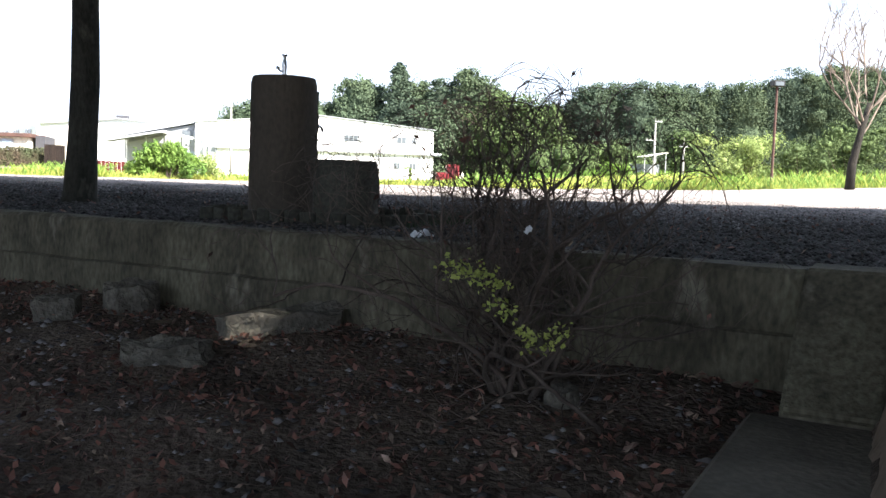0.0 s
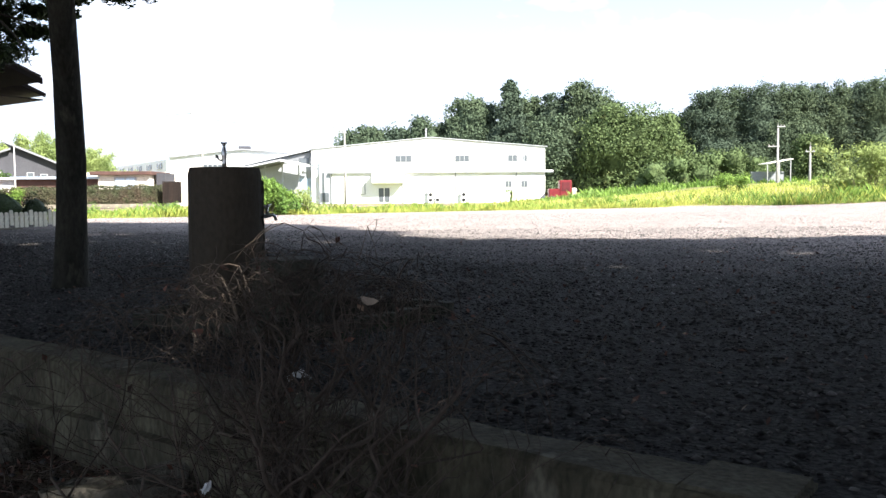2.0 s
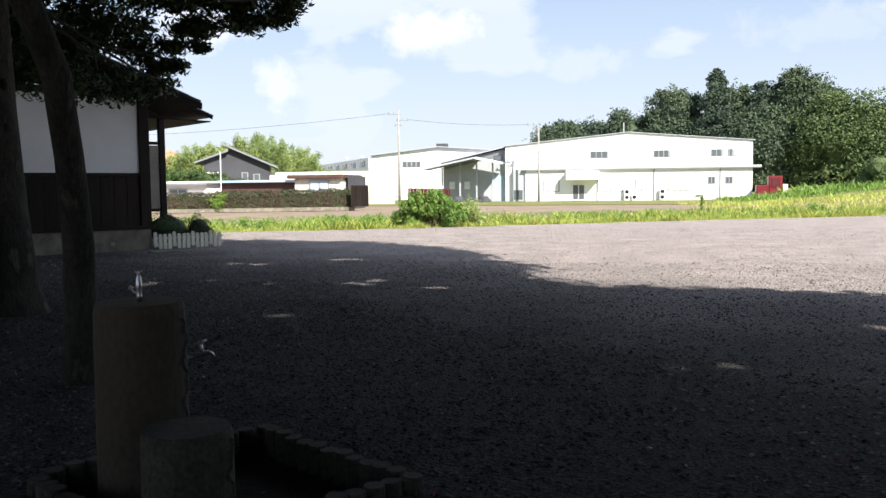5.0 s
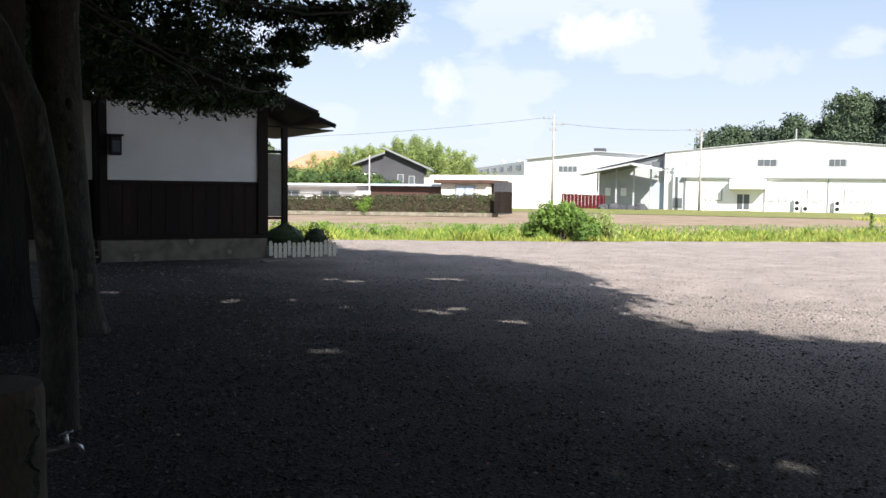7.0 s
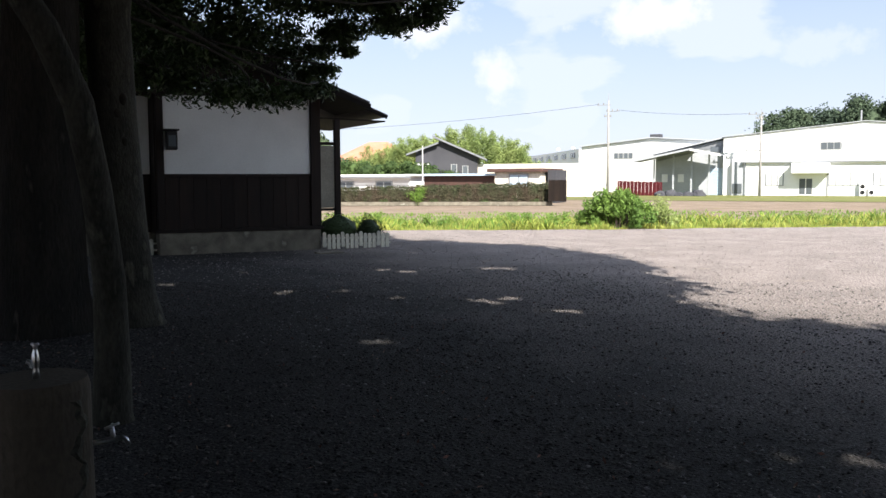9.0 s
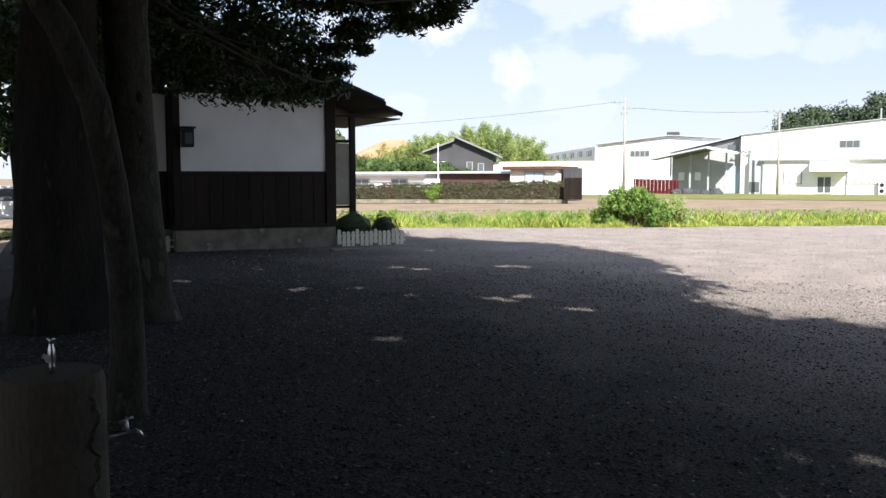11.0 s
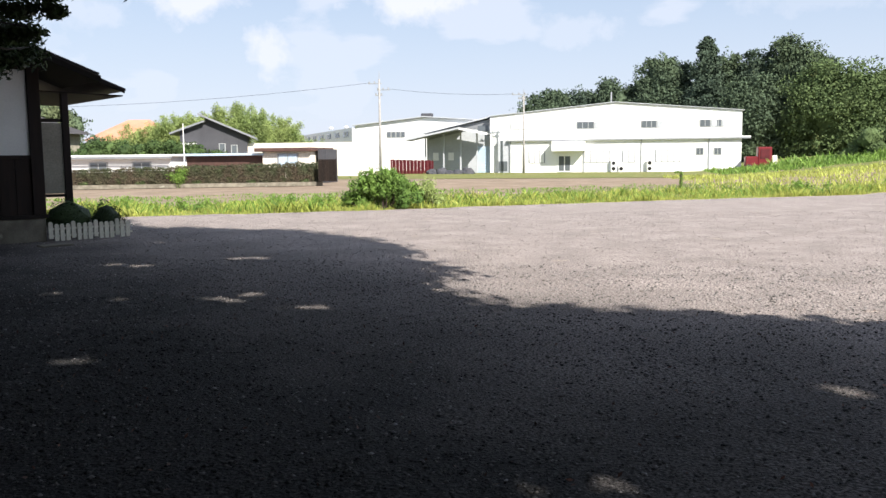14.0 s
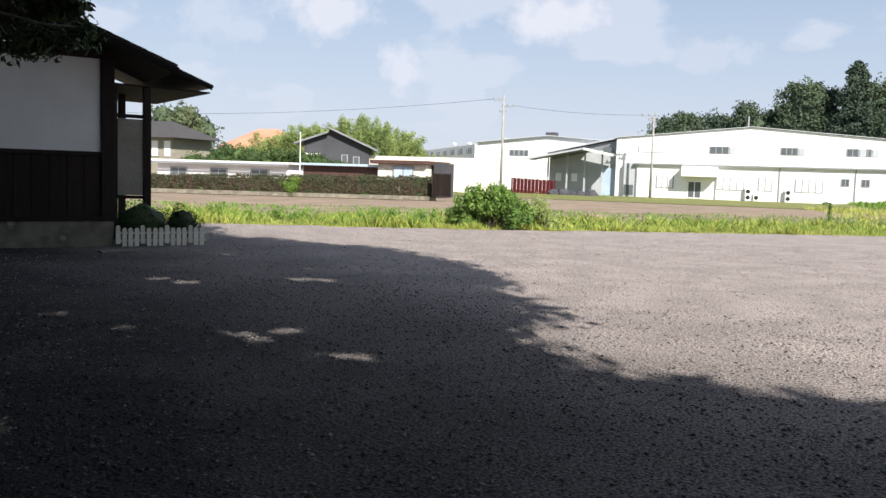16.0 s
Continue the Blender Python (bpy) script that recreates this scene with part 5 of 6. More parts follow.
# hedge in stretches, its low block kerb, and the gate at its end
def hedge_stretch(i, length):
    """Clipped leaves over a box with a soft top and a ragged face."""
    h = empty("hedge", pose(-36 + i * 3.05, 42.5 + i * 1.22, 0, 0, 0, 22), "clipped dark hedge with reddish brown patches", "hedge", "hedge along the field")
    top = 0.98 + 0.065 * i
    boxp("hedge_core", (0.42, -0.3, 0.0, 0.38 + length, 0.3, top - 0.12), "hedge", h, 0.05)
    n = int(1500 * length)
    x = rng.uniform(0.38, 0.42 + length, n)
    side = rng.uniform(0, 1, n)
    z = np.where(side < 0.68, rng.uniform(0.02, top, n), top)
    y = np.where(side < 0.68, -0.36, rng.uniform(-0.36, 0.36, n))
    lump = np.array([noise.noise((a * 1.7 + i * 3, c * 2.5, b * 2)) for a, b, c in zip(x, y, z)])
    y = y - lump * 0.07 + rng.normal(0, 0.035, n)
    z = z + np.where(side < 0.68, 0, lump * 0.13 + rng.normal(0, 0.045, n))
    v, f = sprays(np.stack([x, y, z], 1), np.where((side < 0.68)[:, None], (0, -1.0, 0.2), (0, -0.2, 1.0)), 0.05, 0.5, 0.8)
    quads("foliage", v, f, "hedge", h)["kind"] = "stuff"


for i in range(7):
    hedge_stretch(i, 3.3 if i < 6 else 2.25)
kb = boxp("block_kerb", (0, -0.75, 0, 24.5, -0.6, 0.24), "concrete")
kb.matrix_world = pose(-38, 41.8, 0, 0, 0, 21.8)
tagged(kb, "low pale concrete block kerb below the hedge", "kerb", kind="structure")
gate = empty("slatted_gate", pose(-15.1, 49.8, 0.15, 0, 0, 8), "dark slatted gate at the end of the hedge", "gate")
for i in range(12):
    boxp("slat", (i * 0.097, 0.0, 0.12, i * 0.097 + 0.07, 0.03, 1.5), "timber", gate)
for z in (0.4, 0.85, 1.3):
    boxp("rail", (0, 0.031, z, 1.15, 0.06, z + 0.08), "dark_board", gate)
boxp("backing", (0, 0.061, 0.12, 1.15, 0.075, 1.46), "dark_board", gate)

# ---- woods, hill, far planting ----
def woods(name, outline, y0, depth, rr, per, size, material, label, category, dens=1.0, base=0.0):
    bl = []
    xs = np.arange(outline[0][0], outline[-1][0], rr * 1.25 / dens)
    for x in xs:
        top = float(np.interp(x, [p[0] for p in outline], [p[1] for p in outline]))
        y = y0 + rng.uniform(0, depth)
        k = rng.uniform(0.94, 1.04)
        r = rr * rng.uniform(0.75, 1.25)
        z = top * k - r * 0.8
        while z > base:
            bl.append((x + rng.normal(0, rr * 0.35), y + rng.normal(0, rr * 0.3) - (top - z) * 0.12, z, r * rng.uniform(0.8, 1.2), r, r * rng.uniform(0.8, 1.1)))
            z -= r * rng.uniform(0.8, 1.2)
            r = rr * rng.uniform(0.9, 1.3)
    ob = crown(name, bl, per, size, material, core=0.76, fill=0.68, shape=0.5)
    return tagged(ob, label, category, kind="stuff")


def wood_tree(x, y, h, w, material, label, spire=False, base=-0.6):
    """One tree of a far wood: trunk, and a crown of many clumps over a lumpy egg or a spire."""
    t = empty("tree", pose(x, y, base), label, "tree", "trees of the far woods")
    part("trunk", tube(bmesh.new(), [(0, 0, -0.5), (0, 0, h * 0.3), (0.2, 0, h * 0.8)], [w * 0.05, w * 0.04, 0.06], 6), "bark", t)
    w *= 1.3
    bl = [(0, 0.3, h * 0.62, w * 0.2, w * 0.2, h * 0.34)] if spire else [(0, 0.3, h * 0.45, w * 0.4, w * 0.36, h * 0.4), (0, 0.3, h * 0.66, w * 0.34, w * 0.32, h * 0.28)]
    n = 75
    for k in range(n):
        q = (k + rng.uniform(0, 1)) / n
        a = rng.uniform(math.pi * 0.9, math.pi * 2.1)
        if spire:
            z, rad, r = h * (0.12 + 0.86 * q), w * 0.5 * (1.02 - q) ** 0.75, w * (0.16 - 0.08 * q)
        else:
            z = h * (0.1 + 0.84 * q)
            rad, r = w * 0.45 * math.sqrt(max(0.04, 1 - ((q - 0.4) / 0.64) ** 2)), w * rng.uniform(0.085, 0.15)
        rad *= rng.uniform(0.82, 1.04)
        bl.append((math.cos(a) * rad, math.sin(a) * rad * 0.9, z, r * rng.uniform(0.9, 1.4), r, r * rng.uniform(0.7, 1.1)))
    body = 1 if spire else 2
    leafy = min(0.27, w * 0.019 + 0.09)
    crown("inner_crown", bl[:body], 1600, leafy, material, t, core=0.9, fill=0.85, shape=0.5)
    crown("crown", [(a, b, c, p * 1.15, q * 1.15, r * 1.1) for a, b, c, p, q, r in bl[body:]], 170 if w < 15 else 420, leafy, material, t, fill=0.35, shape=0.5)
    return t


for x, y, h, w, m_, lab in ((-9.5, 162, 14.6, 8.5, "wood_far", "broadleaf tree"), (-4.0, 164, 14.6, 8.5, "leaf_dark", "broadleaf tree"), (2.5, 162, 16.2, 8, "wood_far", "broadleaf tree"), (6.5, 166, 15.6, 7, "leaf_dark", "broadleaf tree"), (10.6, 161, 20.4, 7.5, "wood_far", "tall broadleaf tree"), (14.2, 163, 20.0, 5.5, "leaf_dark", "tall broadleaf tree"),
                         (18.4, 158, 22.6, 7.5, "leaf_dark", "tall pointed conifer"), (22.8, 162, 20.6, 6.5, "wood_far", "tall broadleaf tree"), (27.5, 161, 21.0, 7.5, "leaf_dark", "tall broadleaf tree"), (33.2, 160, 23.3, 9.5, "wood_far", "tallest rounded tree"), (38.6, 163, 19.8, 7, "leaf_dark", "broadleaf tree"), (43.2, 160, 15.2, 7, "leaf_dark", "broadleaf tree"),
                         (25.5, 152, 15.6, 8.5, "wood_far", "lower lighter tree"), (39.6, 150, 16.6, 15.5, "leaf_olive", "broad olive-green tree"), (31.0, 153, 12.5, 8, "wood_far", "low broadleaf tree"), (21.0, 153, 11.0, 7, "leaf_dark", "low dark tree")):
    wood_tree(x, y, h, w, m_, lab + " at the edge of the wood behind the works", "conifer" in lab)
rim = [(62, 14), (64.3, 16.3), (68.5, 18.8), (69.3, 21.3), (73.4, 24.2), (79.3, 26.7), (85.1, 27.5), (91.8, 28.7), (99.4, 27.0), (106.9, 28.6), (118, 29), (124, 30.5), (139.5, 34.4), (151, 35), (190, 35)]
x = 65.0
while x < 172:
    h = float(np.interp(x, [p[0] for p in rim], [p[1] for p in rim]))
    wood_tree(x, 214 + rng.uniform(0, 8), h * rng.uniform(1.0, 1.07) + 0.8, rng.uniform(9, 13), ("wood_far", "leaf_dark", "wood_far", "leaf_dark", "leaf_dark")[int(rng.integers(0, 5))], "dark broadleaf tree on the far wooded hill")
    x += rng.uniform(4.6, 6.6)
    if rng.uniform() < 0.5:
        wood_tree(x - 2, 206, h * rng.uniform(0.45, 0.7), rng.uniform(8, 11), ("wood_far", "leaf_dark", "leaf_olive")[int(rng.integers(0, 3))], "lower tree at the foot of the wooded hill")
woods("woodland", [(-12, 8), (-4, 10), (8, 13), (18, 16), (30, 16), (38, 13), (45, 8)], 168, 6, 2.8, 260, 0.4, "leaf_dark", "dark inner trees of the wood behind the works", "woodland", 1.2)
woods("woodland", [(66, 12), (75, 18), (90, 22), (120, 23), (150, 27), (190, 28)], 226, 10, 4.6, 240, 0.6, "leaf_dark", "dark inner trees of the wooded hill", "woodland", 1.2)
woods("thicket", [(30, 2.6), (34, 5.0), (39, 5.8), (44, 6.5), (47, 5.4), (50, 4)], 108, 4, 1.4, 420, 0.2, "leaf_olive", "low green creeper-grown thicket at the edge of the plots", "thicket", 1.5)
wood_tree(54.4, 110, 7.0, 4.2, "leaf_olive", "small round tree beside the plots", base=1.4)
bl = []
for k in range(150):
    x = rng.uniform(-77, -45.5)
    y = 122 + rng.uniform(0, 7)
    top = float(np.interp(x, [-77, -70, -64, -58, -53, -49, -45], [5, 7.6, 9.0, 10.8, 10.4, 8.4, 5.5])) * rng.uniform(0.66, 1.03)
    bx, by = rng.normal(0, 1.9), rng.normal(-0.6, 0.8)
    for i in range(11):
        q = (i + 1) / 11
        r = 0.3 + 1.25 * math.sin(math.pi * min(1, q * 0.9)) ** 0.8
        bl.append((x + bx * q ** 2.2, y + by * q ** 2.2, top * (q - 0.08 * q ** 4), r * 0.8, r * 0.8, r))
v, f = cloud(bl, 105, 0.2, 0.2, 0.26)
tagged(quads("bamboo_grove", v, f, "bamboo"), "feathery yellow-green bamboo grove behind the houses", "bamboo", kind="stuff")
woods("garden_trees", [(-64, 3.0), (-58, 4.2), (-54, 3.6), (-51, 4.2), (-46, 3.6), (-43, 2.6)], 92, 3, 1.2, 420, 0.16, "bush", "rounded green garden trees before the house", "garden trees", 1.5)
woods("conifer", [(-81, 6), (-76, 11), (-72, 9), (-68.5, 4)], 105, 4, 1.6, 300, 0.3, "wood_far", "dark conifer beside the tiled house", "tree", 1.5)
hv = bmesh.new()
for cx, cw, ch in ((-330, 120, 62), (-180, 160, 40)):
    pr = [(cx - cw, 0)] + [(cx - cw + 2 * cw * i / 20, ch * math.sin(math.pi * i / 20) ** 1.6) for i in range(1, 20)] + [(cx + cw, 0)]
    prism(hv, pr, 1600, 1650)
tagged(part("far_hill", hv, "hill"), "far hill on the skyline, haze put into its pale blue colour", "hill", kind="structure")

# ---- unseen grove, added to block sky light behind and beside the walk ----
for i, (ox, oy, w, d) in enumerate(((12, -20, 16, 3), (-18, -5, 3, 10), (14, -9, 5, 11))):
    bl = []
    for _ in range(90):
        r = rng.uniform(1.3, 2.2)
        bl.append((rng.uniform(0, w), rng.uniform(0, d), rng.uniform(0.3, (12, 7, 5.5)[i]), r, r, r * 0.8))
    gr = tagged(crown("grove", bl, 160, 0.34, "leaf", core=0.75, fill=0.5), "unseen dense grove, added to block sky light", "grove", kind="stuff")
    gr.location = (ox, oy, -0.4)

# ---- loose stones of the lot ----
def pebbles(n, x0, x1, y0, y1, s0, s1, ok, zf):
    base = np.array([(1, 0, 0), (-1, 0, 0), (0, 1, 0), (0, -1, 0), (0, 0, 0.7), (0, 0, -0.5)], float)
    tri = np.array([(0, 2, 4), (2, 1, 4), (1, 3, 4), (3, 0, 4), (2, 0, 5), (1, 2, 5), (3, 1, 5), (0, 3, 5)])
    P = []
    while len(P) < n:
        x, y = rng.uniform(x0, x1), rng.uniform(y0, y1)
        if ok(x, y):
            P.append((x, y, zf(x, y)))
    P = np.array(P)
    s_ = s0 * (s1 / s0) ** (rng.uniform(0, 1, n) ** 2.2)
    m_ = base[None] * (s_[:, None, None] * rng.uniform(0.6, 1.2, (n, 6, 3)))
    a = rng.uniform(0, 6.28, n)
    c, q = np.cos(a)[:, None], np.sin(a)[:, None]
    m_ = np.stack([m_[..., 0] * c - m_[..., 1] * q, m_[..., 0] * q + m_[..., 1] * c, m_[..., 2] * 0.8], 2)
    P[:, 2] += s_ * 0.15
    return (m_ + P[:, None]).reshape(-1, 3), (tri[None] + 6 * np.arange(n)[:, None, None]).reshape(-1, 3)


def lot_z(x, y):
    return -sunk(x, y) + 0.012 * noise.noise((x * 0.8, y * 0.8, 0)) + 0.006 * noise.noise((x * 3, y * 3, 1))


# stones toned dark for soil and tree shade near the trees, grey further out
def shaded_soil(x, y):
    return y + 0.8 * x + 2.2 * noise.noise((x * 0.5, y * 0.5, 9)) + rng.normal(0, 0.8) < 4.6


v, f = pebbles(62000, -8, 9, -3.5, 8.5, 0.007, 0.024, lambda x, y: y > near_edge(x) + 0.05 and shaded_soil(x, y), lot_z)
tagged(quads("loose_gravel", v, f, "pebble_shade"), "loose gravel stones under the trees, toned dark for soil and shade", "gravel", kind="stuff")
v, f = pebbles(52000, -9, 10, -1.5, 12.5, 0.007, 0.024, lambda x, y: not shaded_soil(x, y) and rng.uniform() < 1.15 - (y + 2) / 17, lot_z)
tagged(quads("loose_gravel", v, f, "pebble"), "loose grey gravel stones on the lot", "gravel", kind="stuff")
# beyond the shade edge the stones take the lighter, sunlit tone
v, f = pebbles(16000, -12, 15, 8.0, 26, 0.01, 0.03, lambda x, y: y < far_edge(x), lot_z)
tagged(quads("loose_gravel", v, f, "pebble_lit"), "scattered grey gravel stones on the sunny lot, sun put into their tone", "gravel", kind="stuff")
v, f = pebbles(3800, -2.5, 2.2, -5.6, -0.5, 0.006, 0.028, lambda x, y: lower(x, y)[1] > 0.03 and lower(x, y)[0] < -0.1, lambda x, y: height(x, y) + 0.012)
tagged(quads("bed_stones", v, f, "pebble"), "small stones in the dark planting bed", "stones", kind="stuff")


def litter(n, x0, x1, y0, y1, size, ok, zf):
    P = []
    while len(P) < n:
        x, y = rng.uniform(x0, x1), rng.uniform(y0, y1)
        if ok(x, y):
            P.append((x, y, zf(x, y) + rng.uniform(0.008, 0.022)))
    P = np.array(P)
    return sprays(P, np.tile((0, 0, 1.0), (n, 1)), size, 0.42, 0.6)


v, f = litter(15000, -3.2, 2.2, -5.8, -0.2, 0.017, lambda x, y: lower(x, y)[1] > 0.02 and lower(x, y)[0] < -0.02 and noise.noise((x * 1.6, y * 1.6, 4)) > -0.35, lambda x, y: height(x, y) + 0.012)
tagged(quads("fallen_leaves", v, f, "dead"), "reddish brown fallen leaves in the bed", "fallen leaves", kind="stuff")
v, f = litter(1300, -6, 8, -3.5, 9, 0.02, lambda x, y: y > near_edge(x) + 0.05 and rng.uniform() < 1.05 - (y + 3) / 13, lambda x, y: lot_z(x, y) + 0.012)
tagged(quads("fallen_leaves", v, f, "dead"), "dry fallen leaves strewn under the trees", "fallen leaves", kind="stuff")


# ---- broken slabs at the foot of the wall ----
def rubble(name, x, y, z, sx, sy, sz, turn, label, material="stone"):
    bm = bmesh.new()
    bmesh.ops.create_cube(bm, size=1)
    bmesh.ops.subdivide_edges(bm, edges=list(bm.edges), cuts=6, use_grid_fill=True)
    for w in bm.verts:
        c = w.co
        k = 1 - 0.16 * (abs(c.x * 2) ** 4 * abs(c.y * 2) ** 4 + abs(c.z * 2) ** 6 * abs(c.y * 2) ** 4 * 0.6)
        w.co = Vector((c.x * sx * k, c.y * sy * k, c.z * sz)) + Vector((noise.noise(c * 2.2 + Vector((x * 9, 0, 0))), noise.noise(c * 3 + Vector((0, y * 9, 0))), noise.noise(c * 4 + Vector((0, 0, x * 7))))) * 0.04 * min(1, sx * 2.6)
    ob = part(name, bm, material)
    ob.matrix_world = pose(x, y, z, 4, -5, turn)
    return tagged(ob, label, "stone", "broken slabs")


rubble("broken_slab", -0.37, -2.33, -0.41, 0.31, 0.16, 0.1, -6, "pale broken concrete slab lying among leaves")
rubble("broken_slab", 0.05, -2.0, -0.37, 0.52, 0.2, 0.15, 14, "long broken concrete slab against the wall")
rubble("broken_slab", -0.66, -1.42, -0.36, 0.24, 0.2, 0.2, 25, "rough stone at the foot of the wall")
rubble("broken_slab", -0.95, -1.55, -0.38, 0.2, 0.18, 0.15, 5, "small rough stone in the bed")
rubble("broken_slab", 0.93, -3.05, -0.42, 0.1, 0.09, 0.12, 40, "small stone beside the bare shrub")


# ---- bare shrub before the wall ----
def grow(bm, p, d, length, r, depth, tips, wild=0.24, box3=True):
    n = 5
    pts, rad, dirs = [p.copy()], [r], [d]
    for i in range(n):
        d = (d + Vector((rng.normal(0, wild), rng.normal(0, wild), rng.normal(0.05, wild * 0.7)))).normalized()
        if box3 and (p.z > 0.86 or p.z < 0.02 or abs(p.x) > 0.5 or p.y > 0.3 or p.y < -0.5):
            d = (d + Vector((-p.x * 0.6, -p.y * 0.8, 0.45 * (0.5 - p.z)))).normalized()
        p = p + d * (length / n)
        pts.append(p.copy())
        dirs.append(d)
        rad.append(r * (1 - 0.5 * (i + 1) / n))
    tube(bm, pts, rad, 5 if r > 0.005 else 3, False)
    tips.append(p)
    if depth > 0:
        for k in range(3 if depth > 3 else 4):
            j = int(rng.integers(2, n + 1))
            side = Vector((rng.normal(), rng.normal(), rng.normal(0.1, 0.7))).normalized()
            grow(bm, pts[j], (dirs[j] + side * rng.uniform(0.5, 1.0) + Vector((0, 0, 0.18))).normalized(), length * rng.uniform(0.38, 0.6), max(0.0013, r * 0.56), depth - 1, tips, wild, box3)


rng = np.random.default_rng(21)
B0 = Vector((0.82, -2.95, -0.42))
shrub = empty("bare_shrub", pose(*B0), "half-dead shrub of tangled bare brown twigs", "shrub")
tips = []
def gnarl(bm, p, d, length, r, tips):
    """A kinked branch with stubby side twigs, kept within the shrub's flat dome."""
    pts, rad, node, done = [p.copy()], [r], [], 0.0
    while done < length:
        step = rng.uniform(0.03, 0.055)
        d = (d + Vector((rng.normal(0, 0.27), rng.normal(0, 0.24), rng.normal(0.075, 0.2)))).normalized()
        dome = 0.92 - 0.25 * min(1.4, abs(p.x + 0.05) / 0.62) ** 2
        if p.z > dome:
            d = (d + Vector((0, 0, -0.5))).normalized()
        if p.y > 0.3 or p.y < -0.42:
            d = (d + Vector((0, -1.6 * p.y, 0))).normalized()
        p = p + d * step
        done += step
        pts.append(p.copy())
        rad.append(r * (1 - 0.55 * min(1, done / length)))
        node.append((p.copy(), d.copy(), rad[-1], 1 - done / length))
    tube(bm, pts, rad, 5 if r > 0.004 else 3, False)
    tips.append(p)
    if length > 0.07:
        for q, e, r1, left in node[1:]:
            if rng.uniform() < 0.5:
                side = Vector((rng.normal(), rng.normal() * 0.8, rng.normal(0.5, 0.6))).normalized()
                gnarl(bm, q, (e * 0.7 + side).normalized(), length * rng.uniform(0.32, 0.58), max(0.0016, r1 * 0.62), tips)


for k in range(10):
    a = k * 2.4 + 0.3
    out = 0.2 + 0.95 * ((k + 0.5) / 10)
    sb = bmesh.new()
    gnarl(sb, Vector((math.cos(a) * 0.04, math.sin(a) * 0.03, -0.03)), Vector((math.cos(a) * out, math.sin(a) * out * 0.5, 0.9)).normalized(), rng.uniform(0.84, 1.0), 0.011, tips)
    part("stem", sb, "twig", shrub, smooth=True)
for a, e in ((-1.0, 0.25), (1.0, 0.2), (-0.9, 0.45), (0.95, 0.5)):
    sb = bmesh.new()
    gnarl(sb, Vector((0, -0.05, 0.2)), Vector((a, -0.25, e)).normalized(), 0.58, 0.006, tips)
    part("side_twig", sb, "twig", shrub, smooth=True)
dry = np.array([tuple(t) for t in tips if rng.uniform() < 0.03])
v, f = sprays(dry, np.tile((0, 0, 1.0), (len(dry), 1)), 0.015, 0.5, 0.9)
quads("dry_leaf", v, f, "dead", shrub)["kind"] = "stuff"
for (x0, z0), (x1, z1), n in (((0.49, 0.05), (0.55, 0.03), 40), ((0.57, 0.03), (0.64, 0.0), 45), ((0.62, -0.04), (0.66, -0.08), 22), ((0.70, -0.12), (0.72, -0.16), 26), ((0.76, -0.16), (0.82, -0.12), 34)):
    n *= 2
    t = rng.uniform(0, 1, n)
    LG = np.stack([x0 + (x1 - x0) * t + rng.normal(0, 0.016, n) - B0.x, -3.38 + rng.normal(0, 0.03, n) - B0.y, z0 + (z1 - z0) * t + rng.normal(0, 0.016, n) - B0.z], 1)
    v, f = sprays(LG, np.tile((0, -0.6, 0.8), (n, 1)), 0.0082, 0.68, 0.7)
    quads("green_shoot", v, f, "lime", shrub)["kind"] = "stuff"
for q in ((0.50, 0.05), (0.64, 0.0), (0.64, -0.08), (0.71, -0.15), (0.8, -0.13)):
    sb = bmesh.new()
    limb(sb, (-0.05, -0.05, 0.2), (q[0] - B0.x, -3.38 - B0.y, q[1] - B0.z), 0.005, 0.002, 0.1, 6, 4)
    part("shoot_twig", sb, "twig", shrub)
scrap = bmesh.new()
bmesh.ops.create_grid(scrap, x_segments=6, y_segments=6, size=0.014)
for w in scrap.verts:
    w.co = Vector((w.co.x * 0.32, w.co.z + 0.02 * noise.noise(w.co * 70), w.co.y * (0.8 + 0.5 * noise.noise(w.co * 50)))) + Vector((0, 0.01 * noise.noise(w.co * 90), 0))
sc = part("plastic_scrap", scrap, "plastic")
sc.matrix_world = pose(0.705, -3.376, 0.149, 25, 35, 20)
tagged(sc, "crumpled white plastic scrap caught in the shrub", "plastic scrap")
sm = sc.modifiers.new("thickness", "SOLIDIFY")
sm.thickness = 0.002
scrap = bmesh.new()
bmesh.ops.create_grid(scrap, x_segments=9, y_segments=7, size=0.05)
for w in scrap.verts:
    w.co = Vector((w.co.x, w.co.y * 0.7, 0.02 + 0.035 * noise.noise(w.co * 30 + Vector((3, 0, 0)))))
bag = part("plastic_scrap", scrap, "plastic")
bag.matrix_world = pose(0.65, -1.76, 0.012, 0, 0, 30)
tagged(bag, "crumpled white plastic scrap lying by the wall", "plastic scrap")
bag.modifiers.new("thickness", "SOLIDIFY").thickness = 0.002
for i, (x, y, z, turn) in enumerate(((1.02, -3.23, 0.5, 20), (0.95, -3.2, 0.42, 80), (0.6, -3.0, 0.4, 140))):
    lb = bmesh.new()
    rim_ = [lb.verts.new((0.019 * math.cos(k * 0.7854) * (1.25 if k == 0 else 1), 0.011 * math.sin(k * 0.7854), 0.005 * math.cos(k * 1.5708))) for k in range(8)]
    mid_ = lb.verts.new((0, 0, -0.006))
    for k in range(8):
        lb.faces.new((rim_[k], rim_[(k + 1) % 8], mid_))
    lf_ = part("caught_leaf", lb, "pale_leaf" if i == 0 else "dead", shrub)
    lf_.matrix_basis = pose(x - B0.x, y - B0.y, z - B0.z, 50, 15, turn)

